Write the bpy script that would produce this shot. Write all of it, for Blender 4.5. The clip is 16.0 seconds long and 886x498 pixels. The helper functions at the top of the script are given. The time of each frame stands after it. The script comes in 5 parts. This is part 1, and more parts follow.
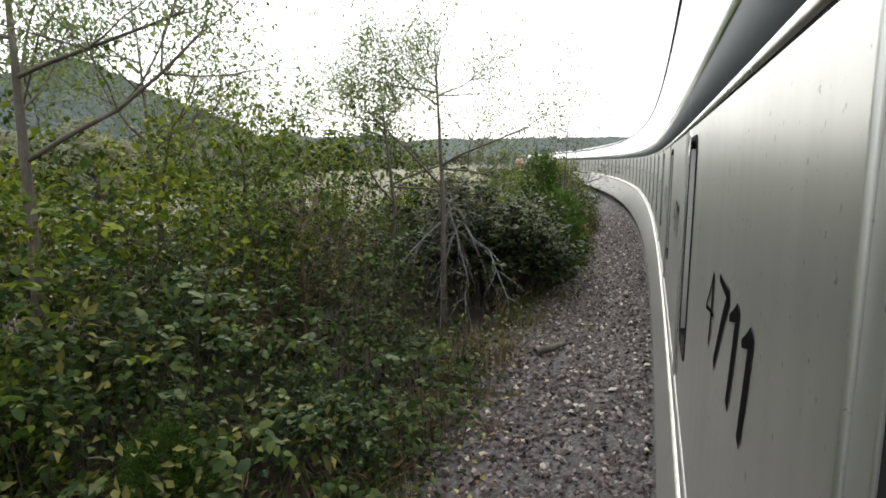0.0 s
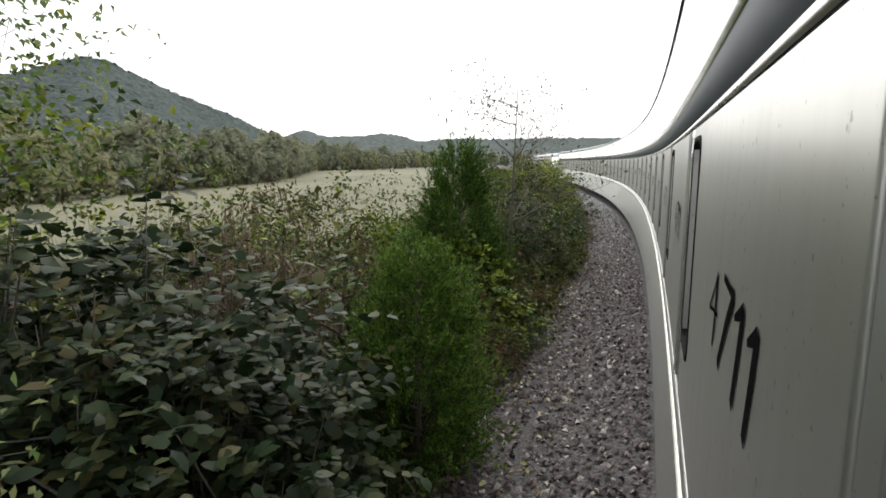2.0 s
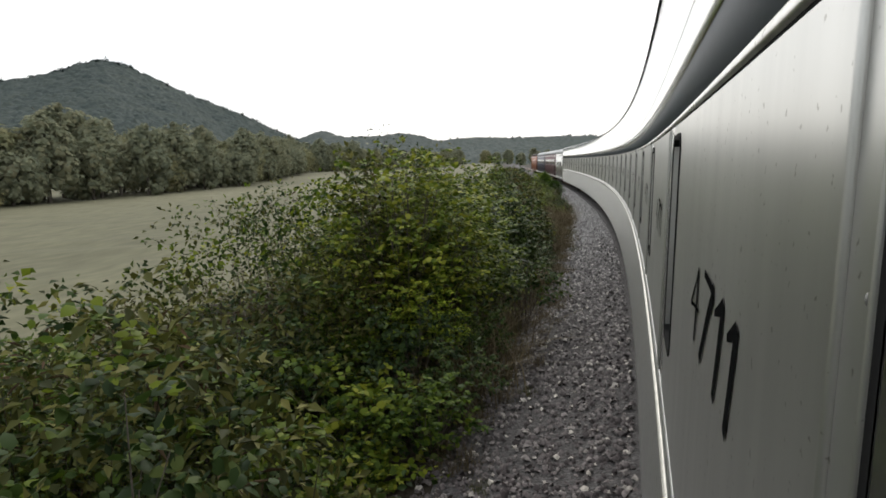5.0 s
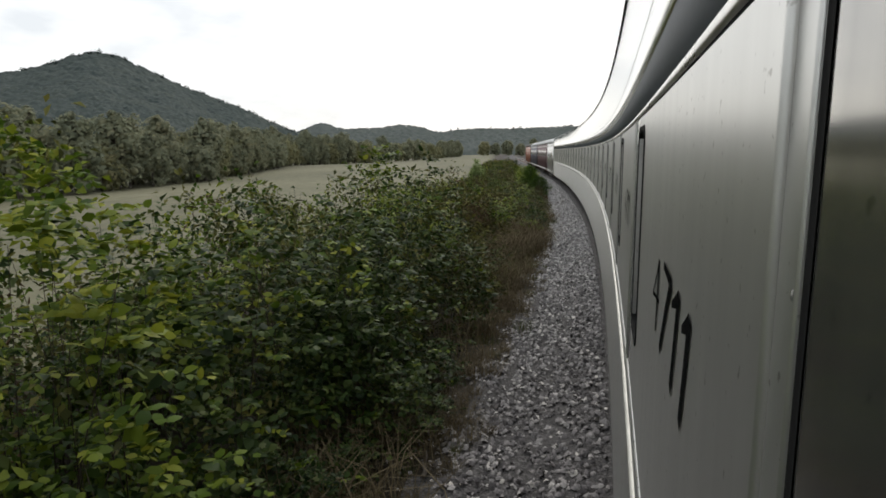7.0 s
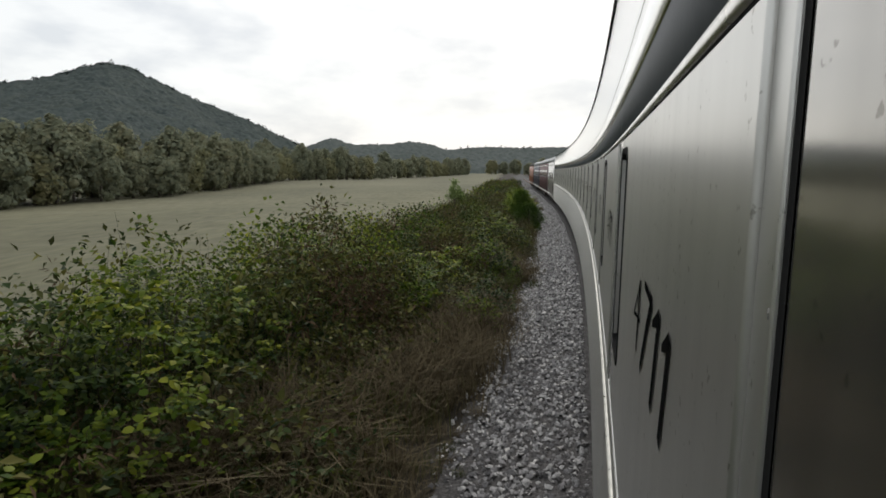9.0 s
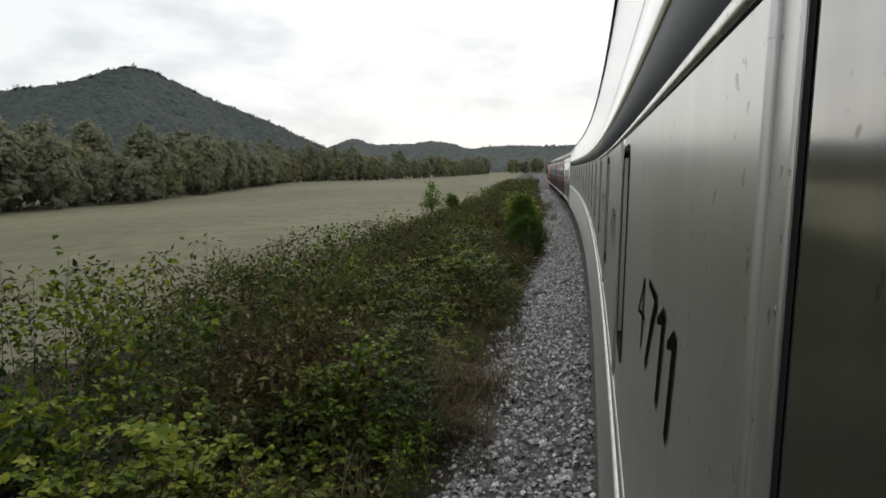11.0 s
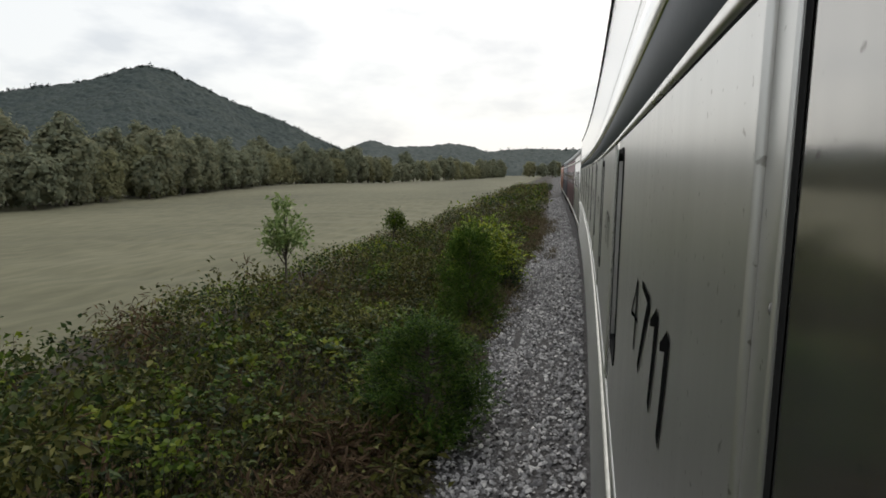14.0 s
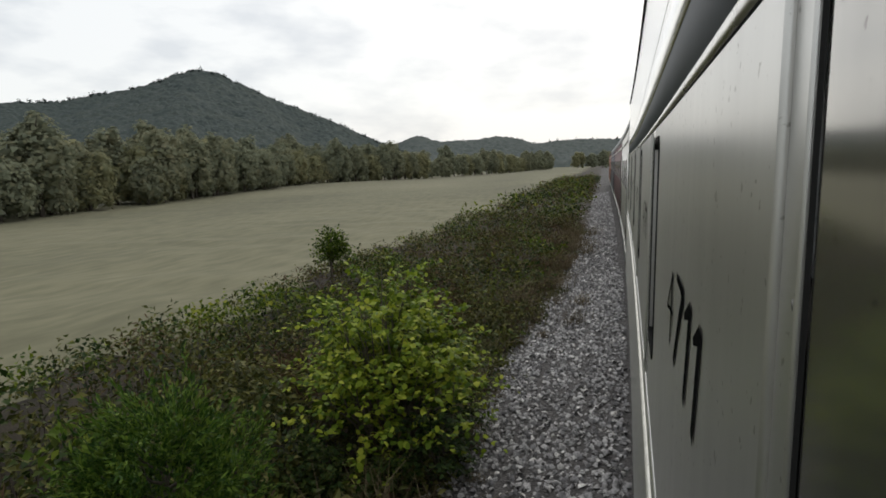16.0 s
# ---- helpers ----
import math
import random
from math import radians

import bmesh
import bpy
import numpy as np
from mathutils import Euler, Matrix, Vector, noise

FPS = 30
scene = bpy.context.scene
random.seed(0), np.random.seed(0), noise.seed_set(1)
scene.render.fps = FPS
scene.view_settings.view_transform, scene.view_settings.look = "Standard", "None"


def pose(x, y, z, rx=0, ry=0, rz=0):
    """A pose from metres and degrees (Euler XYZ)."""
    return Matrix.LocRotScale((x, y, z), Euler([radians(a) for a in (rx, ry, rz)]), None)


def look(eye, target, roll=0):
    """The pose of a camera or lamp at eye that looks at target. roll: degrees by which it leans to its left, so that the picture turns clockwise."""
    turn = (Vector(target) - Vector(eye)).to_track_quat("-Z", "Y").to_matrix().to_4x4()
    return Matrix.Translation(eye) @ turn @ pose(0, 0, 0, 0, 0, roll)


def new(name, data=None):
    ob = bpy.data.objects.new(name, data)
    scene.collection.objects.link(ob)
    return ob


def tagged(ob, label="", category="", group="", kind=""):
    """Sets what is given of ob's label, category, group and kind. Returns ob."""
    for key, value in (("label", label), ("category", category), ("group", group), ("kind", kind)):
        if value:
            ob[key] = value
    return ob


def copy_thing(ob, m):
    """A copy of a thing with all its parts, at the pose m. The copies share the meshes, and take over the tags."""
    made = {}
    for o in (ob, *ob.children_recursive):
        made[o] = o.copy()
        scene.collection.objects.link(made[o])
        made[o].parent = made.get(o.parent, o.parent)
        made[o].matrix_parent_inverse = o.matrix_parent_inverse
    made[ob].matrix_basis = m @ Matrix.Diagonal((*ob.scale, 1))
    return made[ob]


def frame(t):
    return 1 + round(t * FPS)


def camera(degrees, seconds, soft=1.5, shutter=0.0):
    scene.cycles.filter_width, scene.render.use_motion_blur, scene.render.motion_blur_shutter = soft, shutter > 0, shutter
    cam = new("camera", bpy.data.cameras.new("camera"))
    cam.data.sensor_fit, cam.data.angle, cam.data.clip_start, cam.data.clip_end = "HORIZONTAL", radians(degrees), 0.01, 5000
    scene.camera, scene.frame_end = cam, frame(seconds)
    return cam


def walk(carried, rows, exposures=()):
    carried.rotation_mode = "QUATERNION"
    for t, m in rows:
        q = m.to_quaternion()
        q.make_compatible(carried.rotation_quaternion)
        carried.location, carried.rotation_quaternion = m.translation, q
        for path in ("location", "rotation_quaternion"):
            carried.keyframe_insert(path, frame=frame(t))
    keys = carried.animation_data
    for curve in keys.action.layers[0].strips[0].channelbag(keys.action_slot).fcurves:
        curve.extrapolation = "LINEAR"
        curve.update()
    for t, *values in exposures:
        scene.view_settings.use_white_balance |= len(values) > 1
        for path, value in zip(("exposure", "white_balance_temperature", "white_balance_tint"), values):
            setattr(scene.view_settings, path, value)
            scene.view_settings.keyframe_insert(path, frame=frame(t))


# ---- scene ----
from mathutils import Vector as Vec

# ------------------------------------------------------------------ the line of the track
SPEED, EYE = 4.8184, 3.0
# metres along the line (0 at the walk's end) and its bearing there, in degrees to the left of +y
BEARINGS = [(-140, -18.4), (-77.09, -13.71), (-67.46, -12.46), (-57.82, -10.27), (-48.18, -7.7), (-38.55, -5.13), (-28.91, -2.83), (-19.27, -0.93), (-9.64, 0.55), (0.0, 1.77), (8, 2.5), (16, 3.3), (24, 3.8), (34, 4.1), (200, 4.1)]
LINE_S = np.arange(-140, 200.01, 0.25)
_w = np.exp(-0.5 * (np.arange(-24, 25) / 10) ** 2)
_b = np.interp(np.arange(-146, 206.01, 0.25), *zip(*BEARINGS))
LINE_A = np.radians(np.convolve(_b, _w / _w.sum(), "valid"))
LINE_X = np.concatenate([[0], np.cumsum(-np.sin((LINE_A[1:] + LINE_A[:-1]) / 2) * 0.25)])
LINE_Y = np.concatenate([[0], np.cumsum(np.cos((LINE_A[1:] + LINE_A[:-1]) / 2) * 0.25)])
_mid = int(np.searchsorted(LINE_S, -38.5))
LINE_X, LINE_Y = LINE_X - LINE_X[_mid] - 2.63, LINE_Y - LINE_Y[_mid] - 38.38


def along_np(s, q, z):
    """Points s metres along the line (0 at the walk's end), q metres to its left, at height z."""
    s, q = np.asarray(s, float), np.asarray(q, float)
    a = np.interp(s, LINE_S, LINE_A)
    e = s - np.clip(s, LINE_S[0], LINE_S[-1])
    return np.stack([np.interp(s, LINE_S, LINE_X) - np.sin(a) * e - np.cos(a) * q,
                     np.interp(s, LINE_S, LINE_Y) + np.cos(a) * e - np.sin(a) * q, np.broadcast_to(z, s.shape) + 0.0], -1)


def along(s, q, z=0.0):
    return Vec(along_np(s, q, z))


def line_coords(x, y):
    """The inverse: metres along the line and to its left."""
    x, y = np.broadcast_arrays(np.asarray(x, float), np.asarray(y, float))
    fx, fy = x.ravel(), y.ravel()
    so, qo = np.empty(fx.size), np.empty(fx.size)
    near = slice(None, None, 4)
    for i in range(0, fx.size, 20000):
        px, py = fx[i:i + 20000], fy[i:i + 20000]
        k = np.argmin((px[:, None] - LINE_X[None, near]) ** 2 + (py[:, None] - LINE_Y[None, near]) ** 2, 1) * 4
        s = LINE_S[k]
        for _ in range(2):
            a = np.interp(s, LINE_S, LINE_A)
            p = along_np(s, s * 0, 0.0)
            dx, dy = px - p[:, 0], py - p[:, 1]
            e, q = -dx * np.sin(a) + dy * np.cos(a), -dx * np.cos(a) - dy * np.sin(a)
            s = np.where(np.abs(e) < 2, s + e, s) if _ == 0 else s
        so[i:i + 20000] = np.where((s <= LINE_S[0]) | (s >= LINE_S[-1]), s + e, s)
        qo[i:i + 20000] = q
    return so.reshape(x.shape), qo.reshape(x.shape)


# ------------------------------------------------------------------ camera
cam = camera(73.26, 16.0, soft=1.7)
# seconds, heading to the left of +y, tilt, lean, and the sway of the carried camera: to the right, ahead, up
TURNS = [
    (0.0, 5.85, -8.40, 0.18, -0.013, 0.003, -0.003), (0.5, 6.31, -8.26, 0.15, -0.015, 0.002, -0.005), (1.0, 6.53, -8.14, 0.03, -0.014, 0.001, -0.003),
    (1.5, 6.88, -8.22, 0.24, -0.014, -0.002, -0.003), (2.0, 7.31, -8.42, 0.52, -0.019, -0.002, -0.006), (2.5, 7.88, -8.46, 0.61, -0.016, -0.000, -0.007),
    (3.0, 7.78, -8.00, 0.49, -0.018, -0.005, -0.007), (3.5, 8.13, -8.12, 0.34, -0.017, -0.005, -0.006), (4.0, 8.50, -8.25, 0.20, -0.017, -0.005, -0.005),
    (4.5, 8.90, -8.37, 0.05, -0.016, -0.006, -0.004), (5.0, 9.33, -8.49, -0.10, -0.015, -0.006, -0.003), (5.5, 9.76, -8.62, -0.25, -0.014, -0.006, -0.003),
    (6.0, 9.40, -8.50, -0.72, -0.003, -0.005, 0.002), (6.5, 9.64, -8.91, -1.21, 0.008, 0.002, 0.003), (7.0, 9.55, -9.28, -0.47, 0.010, 0.009, 0.002),
    (7.5, 9.74, -8.96, -0.30, 0.014, 0.005, 0.003), (8.0, 9.83, -8.00, 0.10, 0.011, 0.006, 0.003), (8.5, 10.11, -7.66, 0.62, 0.009, 0.003, 0.003),
    (9.0, 10.35, -7.62, 0.81, 0.010, 0.005, -0.000), (9.5, 10.96, -7.64, 0.66, 0.009, 0.004, 0.000), (10.0, 11.54, -7.66, 0.50, 0.008, 0.002, 0.001),
    (10.5, 12.08, -7.68, 0.34, 0.007, 0.001, 0.001), (11.0, 12.61, -7.70, 0.18, 0.006, -0.001, 0.002), (11.5, 13.11, -7.72, 0.03, 0.005, -0.003, 0.002),
    (12.0, 14.17, -7.84, -0.54, 0.010, -0.000, 0.006), (12.5, 14.12, -7.70, 0.13, 0.010, -0.003, 0.004), (13.0, 14.05, -7.70, 0.33, 0.007, 0.000, 0.002),
    (13.5, 14.49, -7.49, 0.20, 0.008, -0.002, 0.004), (14.0, 14.35, -7.46, 0.78, 0.005, 0.002, -0.003), (14.5, 14.61, -7.51, 0.38, 0.007, -0.005, 0.004),
    (15.0, 15.18, -7.60, 0.00, 0.008, -0.004, 0.004), (15.5, 16.26, -7.82, -0.63, 0.013, 0.001, 0.004), (16.0, 19.18, -8.01, -0.92, 0.022, 0.011, 0.000),
]
rows = []
for t, heading, tilt, lean, right, ahead, up in TURNS:
    e = along(SPEED * (t - 16.0) + ahead, -right, EYE + up)
    rows.append((t, pose(e.x, e.y, e.z, 90 + tilt, 0, heading) @ pose(0, 0, 0, 0, 0, lean)))
walk(cam, rows, exposures=[(0.0, 1.3), (2.5, 0.98), (3.2, 0.9), (5.5, 0.36), (7.0, 0.2), (8.0, 0.12), (9.0, 0.04), (16.0, 0.02)])

# ------------------------------------------------------------------ sky and sun
SUN_AZ, SUN_EL = 6.0, 38.0          # degrees to the left of +y, above the horizon
world = bpy.data.worlds.new("sky")
scene.world = world
world.use_nodes = True
wn, wl = world.node_tree.nodes, world.node_tree.links
wn.clear()
w_out = wn.new("ShaderNodeOutputWorld")
w_bg = wn.new("ShaderNodeBackground")
w_sky = wn.new("ShaderNodeTexSky")
w_sky.sky_type, w_sky.sun_disc = "NISHITA", False
w_sky.sun_elevation, w_sky.sun_rotation = radians(SUN_EL), radians(-SUN_AZ)
w_sky.dust_density, w_sky.air_density = 3.0, 1.0
w_tc = wn.new("ShaderNodeTexCoord")
w_map = wn.new("ShaderNodeMapping")
w_map.inputs["Scale"].default_value = (1.0, 1.0, 2.6)
w_n1 = wn.new("ShaderNodeTexNoise")
w_n1.inputs["Scale"].default_value, w_n1.inputs["Detail"].default_value = 6.5, 5.0
w_n1.inputs["Roughness"].default_value = 0.5
w_ramp = wn.new("ShaderNodeValToRGB")
w_ramp.color_ramp.elements[0].position, w_ramp.color_ramp.elements[0].color = 0.34, (0.77, 0.805, 0.838, 1)
w_ramp.color_ramp.elements[1].position, w_ramp.color_ramp.elements[1].color = 0.52, (0.98, 1.0, 1.0, 1)
w_gain = wn.new("ShaderNodeMixRGB")
w_gain.blend_type = "MULTIPLY"
w_gain.inputs[0].default_value = 1.0
w_gain.inputs[2].default_value = (0.10, 0.10, 0.10, 1)
w_mix = wn.new("ShaderNodeMixRGB")
w_mix.inputs[0].default_value = 0.86
wl.new(w_tc.outputs["Generated"], w_map.inputs["Vector"])
wl.new(w_map.outputs["Vector"], w_n1.inputs["Vector"])
wl.new(w_n1.outputs["Fac"], w_ramp.inputs["Fac"])
wl.new(w_sky.outputs["Color"], w_gain.inputs[1])
wl.new(w_gain.outputs["Color"], w_mix.inputs[1])
wl.new(w_ramp.outputs["Color"], w_mix.inputs[2])
wl.new(w_mix.outputs["Color"], w_bg.inputs["Color"])
w_bg.inputs["Strength"].default_value = 1.0
wl.new(w_bg.outputs["Background"], w_out.inputs["Surface"])

sun_data = bpy.data.lights.new("sun", "SUN")
sun_data.energy, sun_data.angle, sun_data.color = 0.9, radians(18), (1.0, 0.96, 0.9)
sun = new("sun", sun_data)
sun_dir = Vec((-math.sin(radians(SUN_AZ)) * math.cos(radians(SUN_EL)), math.cos(radians(SUN_AZ)) * math.cos(radians(SUN_EL)), math.sin(radians(SUN_EL))))
sun.matrix_world = look(sun_dir * 100, (0, 0, 0))


# ------------------------------------------------------------------ materials
def material(name):
    m = bpy.data.materials.new(name)
    m.use_nodes = True
    m.node_tree.nodes.clear()
    return m, m.node_tree.nodes, m.node_tree.links


def ramp(nodes, *stops):
    r = nodes.new("ShaderNodeValToRGB")
    el = r.color_ramp.elements
    while len(el) < len(stops):
        el.new(0.5)
    for e, (p, c) in zip(el, stops):
        e.position, e.color = p, (*c, 1)
    return r


def surface(name, stops, scale=4.0, detail=6.0, fine=40.0, rough=0.9, bump=0.3, bump_distance=0.02, metal=0.0, spec=0.3, stretch=(1, 1, 1), rough_var=0.0, fine_mix=0.4):
    """Two scales of noise through a colour ramp, with bump."""
    m, n, l = material(name)
    out, bsdf = n.new("ShaderNodeOutputMaterial"), n.new("ShaderNodeBsdfPrincipled")
    tc, mp = n.new("ShaderNodeTexCoord"), n.new("ShaderNodeMapping")
    mp.inputs["Scale"].default_value = stretch
    l.new(tc.outputs["Object"], mp.inputs["Vector"])
    a, b = n.new("ShaderNodeTexNoise"), n.new("ShaderNodeTexNoise")
    a.inputs["Scale"].default_value, a.inputs["Detail"].default_value = scale, detail
    b.inputs["Scale"].default_value, b.inputs["Detail"].default_value = fine, 4.0
    l.new(mp.outputs["Vector"], a.inputs["Vector"])
    l.new(mp.outputs["Vector"], b.inputs["Vector"])
    mix = n.new("ShaderNodeMix")
    mix.inputs[0].default_value = fine_mix
    l.new(a.outputs["Fac"], mix.inputs[2])
    l.new(b.outputs["Fac"], mix.inputs[3])
    r = ramp(n, *stops)
    l.new(mix.outputs[0], r.inputs["Fac"])
    l.new(r.outputs["Color"], bsdf.inputs["Base Color"])
    bsdf.inputs["Metallic"].default_value = metal
    bsdf.inputs["Specular IOR Level"].default_value = spec
    bsdf.inputs["Roughness"].default_value = rough
    if rough_var:
        mr = n.new("ShaderNodeMapRange")
        mr.inputs["To Min"].default_value, mr.inputs["To Max"].default_value = rough - rough_var, rough + rough_var
        l.new(a.outputs["Fac"], mr.inputs["Value"])
        l.new(mr.outputs["Result"], bsdf.inputs["Roughness"])
    if bump:
        bp = n.new("ShaderNodeBump")
        bp.inputs["Strength"].default_value, bp.inputs["Distance"].default_value = bump, bump_distance
        l.new(mix.outputs[0], bp.inputs["Height"])
        l.new(bp.outputs["Normal"], bsdf.inputs["Normal"])
    l.new(bsdf.outputs["BSDF"], out.inputs["Surface"])
    return m


def leaf_material(name, *colours, translucent=0.22, rough=0.55):
    """Leaves: colour varies from leaf to leaf and from plant to plant; light shines through."""
    m, n, l = material(name)
    out = n.new("ShaderNodeOutputMaterial")
    geo, info = n.new("ShaderNodeNewGeometry"), n.new("ShaderNodeObjectInfo")
    add, half = n.new("ShaderNodeMath"), n.new("ShaderNodeMath")
    half.operation = "MULTIPLY_ADD"
    half.inputs[1].default_value, half.inputs[2].default_value = 0.45, -0.22
    l.new(info.outputs["Random"], half.inputs[0])
    add.operation = "ADD"
    add.use_clamp = True
    l.new(geo.outputs["Random Per Island"], add.inputs[0])
    l.new(half.outputs[0], add.inputs[1])
    r = ramp(n, *[(i / max(1, len(colours) - 1), c) for i, c in enumerate(colours)])
    l.new(add.outputs[0], r.inputs["Fac"])
    bsdf, tr, mx = n.new("ShaderNodeBsdfPrincipled"), n.new("ShaderNodeBsdfTranslucent"), n.new("ShaderNodeMixShader")
    bsdf.inputs["Roughness"].default_value, bsdf.inputs["Specular IOR Level"].default_value = rough, 0.14
    l.new(r.outputs["Color"], bsdf.inputs["Base Color"])
    l.new(r.outputs["Color"], tr.inputs["Color"])
    mx.inputs[0].default_value = translucent
    l.new(bsdf.outputs["BSDF"], mx.inputs[1])
    l.new(tr.outputs["BSDF"], mx.inputs[2])
    l.new(mx.outputs["Shader"], out.inputs["Surface"])
    return m


def plain(name, colour, rough=0.5, metal=0.0, spec=0.5):
    m, n, l = material(name)
    out, bsdf = n.new("ShaderNodeOutputMaterial"), n.new("ShaderNodeBsdfPrincipled")
    bsdf.inputs["Base Color"].default_value = (*colour, 1)
    bsdf.inputs["Roughness"].default_value, bsdf.inputs["Metallic"].default_value = rough, metal
    bsdf.inputs["Specular IOR Level"].default_value = spec
    l.new(bsdf.outputs["BSDF"], out.inputs["Surface"])
    return m


M_SOIL = surface("soil", [(0.3, (0.014, 0.011, 0.008)), (0.5, (0.030, 0.024, 0.016)), (0.7, (0.06, 0.047, 0.029))], 1.5, 8, 30, 0.95, 0.6, 0.05)
M_FIELD = surface("dry_field", [(0.32, (0.086, 0.083, 0.050)), (0.5, (0.128, 0.123, 0.074)), (0.68, (0.184, 0.173, 0.108))], 0.06, 8, 2.2, 0.95, 0.6, 0.10, stretch=(1, 0.3, 1), fine_mix=0.45)
M_LEAF_GREEN = leaf_material("green_leaf", (0.020, 0.042, 0.006), (0.046, 0.082, 0.008), (0.084, 0.132, 0.012), (0.160, 0.200, 0.020), translucent=0.32)
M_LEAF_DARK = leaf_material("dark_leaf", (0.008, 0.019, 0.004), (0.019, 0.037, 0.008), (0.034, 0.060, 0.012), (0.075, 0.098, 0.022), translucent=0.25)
M_LEAF_YELLOW = leaf_material("yellow_green_leaf", (0.042, 0.070, 0.007), (0.080, 0.118, 0.010), (0.135, 0.175, 0.015), (0.24, 0.255, 0.028), translucent=0.32)
M_LEAF_VINE = leaf_material("bright_vine_leaf", (0.055, 0.095, 0.010), (0.13, 0.19, 0.016), (0.23, 0.29, 0.024), (0.36, 0.38, 0.045), translucent=0.3)
M_LEAF_WEED = leaf_material("weed_leaf", (0.026, 0.031, 0.008), (0.055, 0.062, 0.015), (0.096, 0.098, 0.024), (0.170, 0.160, 0.045))
M_LEAF_BIG = leaf_material("broad_leaf", (0.009, 0.018, 0.007), (0.018, 0.032, 0.012), (0.036, 0.050, 0.019), (0.085, 0.072, 0.028))
# leaf colour itself lightened, to show light coming from behind
M_LEAF_TREE = leaf_material("backlit_tree_leaf", (0.050, 0.085, 0.025), (0.085, 0.130, 0.042), (0.130, 0.180, 0.066), (0.20, 0.22, 0.09), translucent=0.5)
M_NEEDLE = leaf_material("juniper_needle", (0.013, 0.035, 0.006), (0.033, 0.078, 0.011), (0.078, 0.138, 0.017), (0.15, 0.22, 0.032), translucent=0.26)
M_LEAF_PALE = leaf_material("pale_green_leaf", (0.11, 0.17, 0.055), (0.18, 0.25, 0.085), (0.25, 0.32, 0.115), (0.32, 0.37, 0.15))
M_SEED = leaf_material("brown_seed_head", (0.05, 0.03, 0.018), (0.09, 0.06, 0.035), (0.15, 0.10, 0.06), translucent=0.15, rough=0.9)
M_STRAW = leaf_material("dead_grass", (0.070, 0.054, 0.030), (0.120, 0.094, 0.053), (0.19, 0.155, 0.095), translucent=0.2, rough=0.85)
M_GRASS = leaf_material("green_grass", (0.05, 0.065, 0.02), (0.085, 0.095, 0.03), (0.13, 0.125, 0.045), translucent=0.25)
M_BARK = surface("bark", [(0.3, (0.05, 0.04, 0.032)), (0.55, (0.10, 0.085, 0.07)), (0.75, (0.17, 0.15, 0.125))], 8, 6, 60, 0.9, 0.6, 0.01, stretch=(1, 1, 0.3))
# brown of dead stems, darkened to include the shade inside the brush
M_TWIG = surface("shade_dark_dead_stem", [(0.3, (0.018, 0.013, 0.009)), (0.55, (0.036, 0.026, 0.018)), (0.75, (0.075, 0.056, 0.04))], 8, 6, 60, 0.9, 0.5, 0.006)
M_BROWN = surface("brown_brush_twig", [(0.3, (0.07, 0.046, 0.034)), (0.55, (0.13, 0.092, 0.07)), (0.75, (0.22, 0.17, 0.135))], 10, 5, 60, 0.9, 0.4, 0.006)
# paler than real leaves: the haze of distance is put into the colour
M_WOODS = leaf_material("haze_pale_woodland_leaf", (0.185, 0.205, 0.145), (0.210, 0.226, 0.152), (0.232, 0.240, 0.155), (0.258, 0.246, 0.155), translucent=0.4, rough=0.95)
# hill woods tinted blue-grey: aerial haze painted into the base colour
M_FAR = surface("hazed_far_woods", [(0.32, (0.024, 0.037, 0.037)), (0.5, (0.034, 0.048, 0.044)), (0.68, (0.050, 0.061, 0.051))], 0.03, 8, 0.30, 0.95, 0.5, 0.8, fine_mix=0.5)


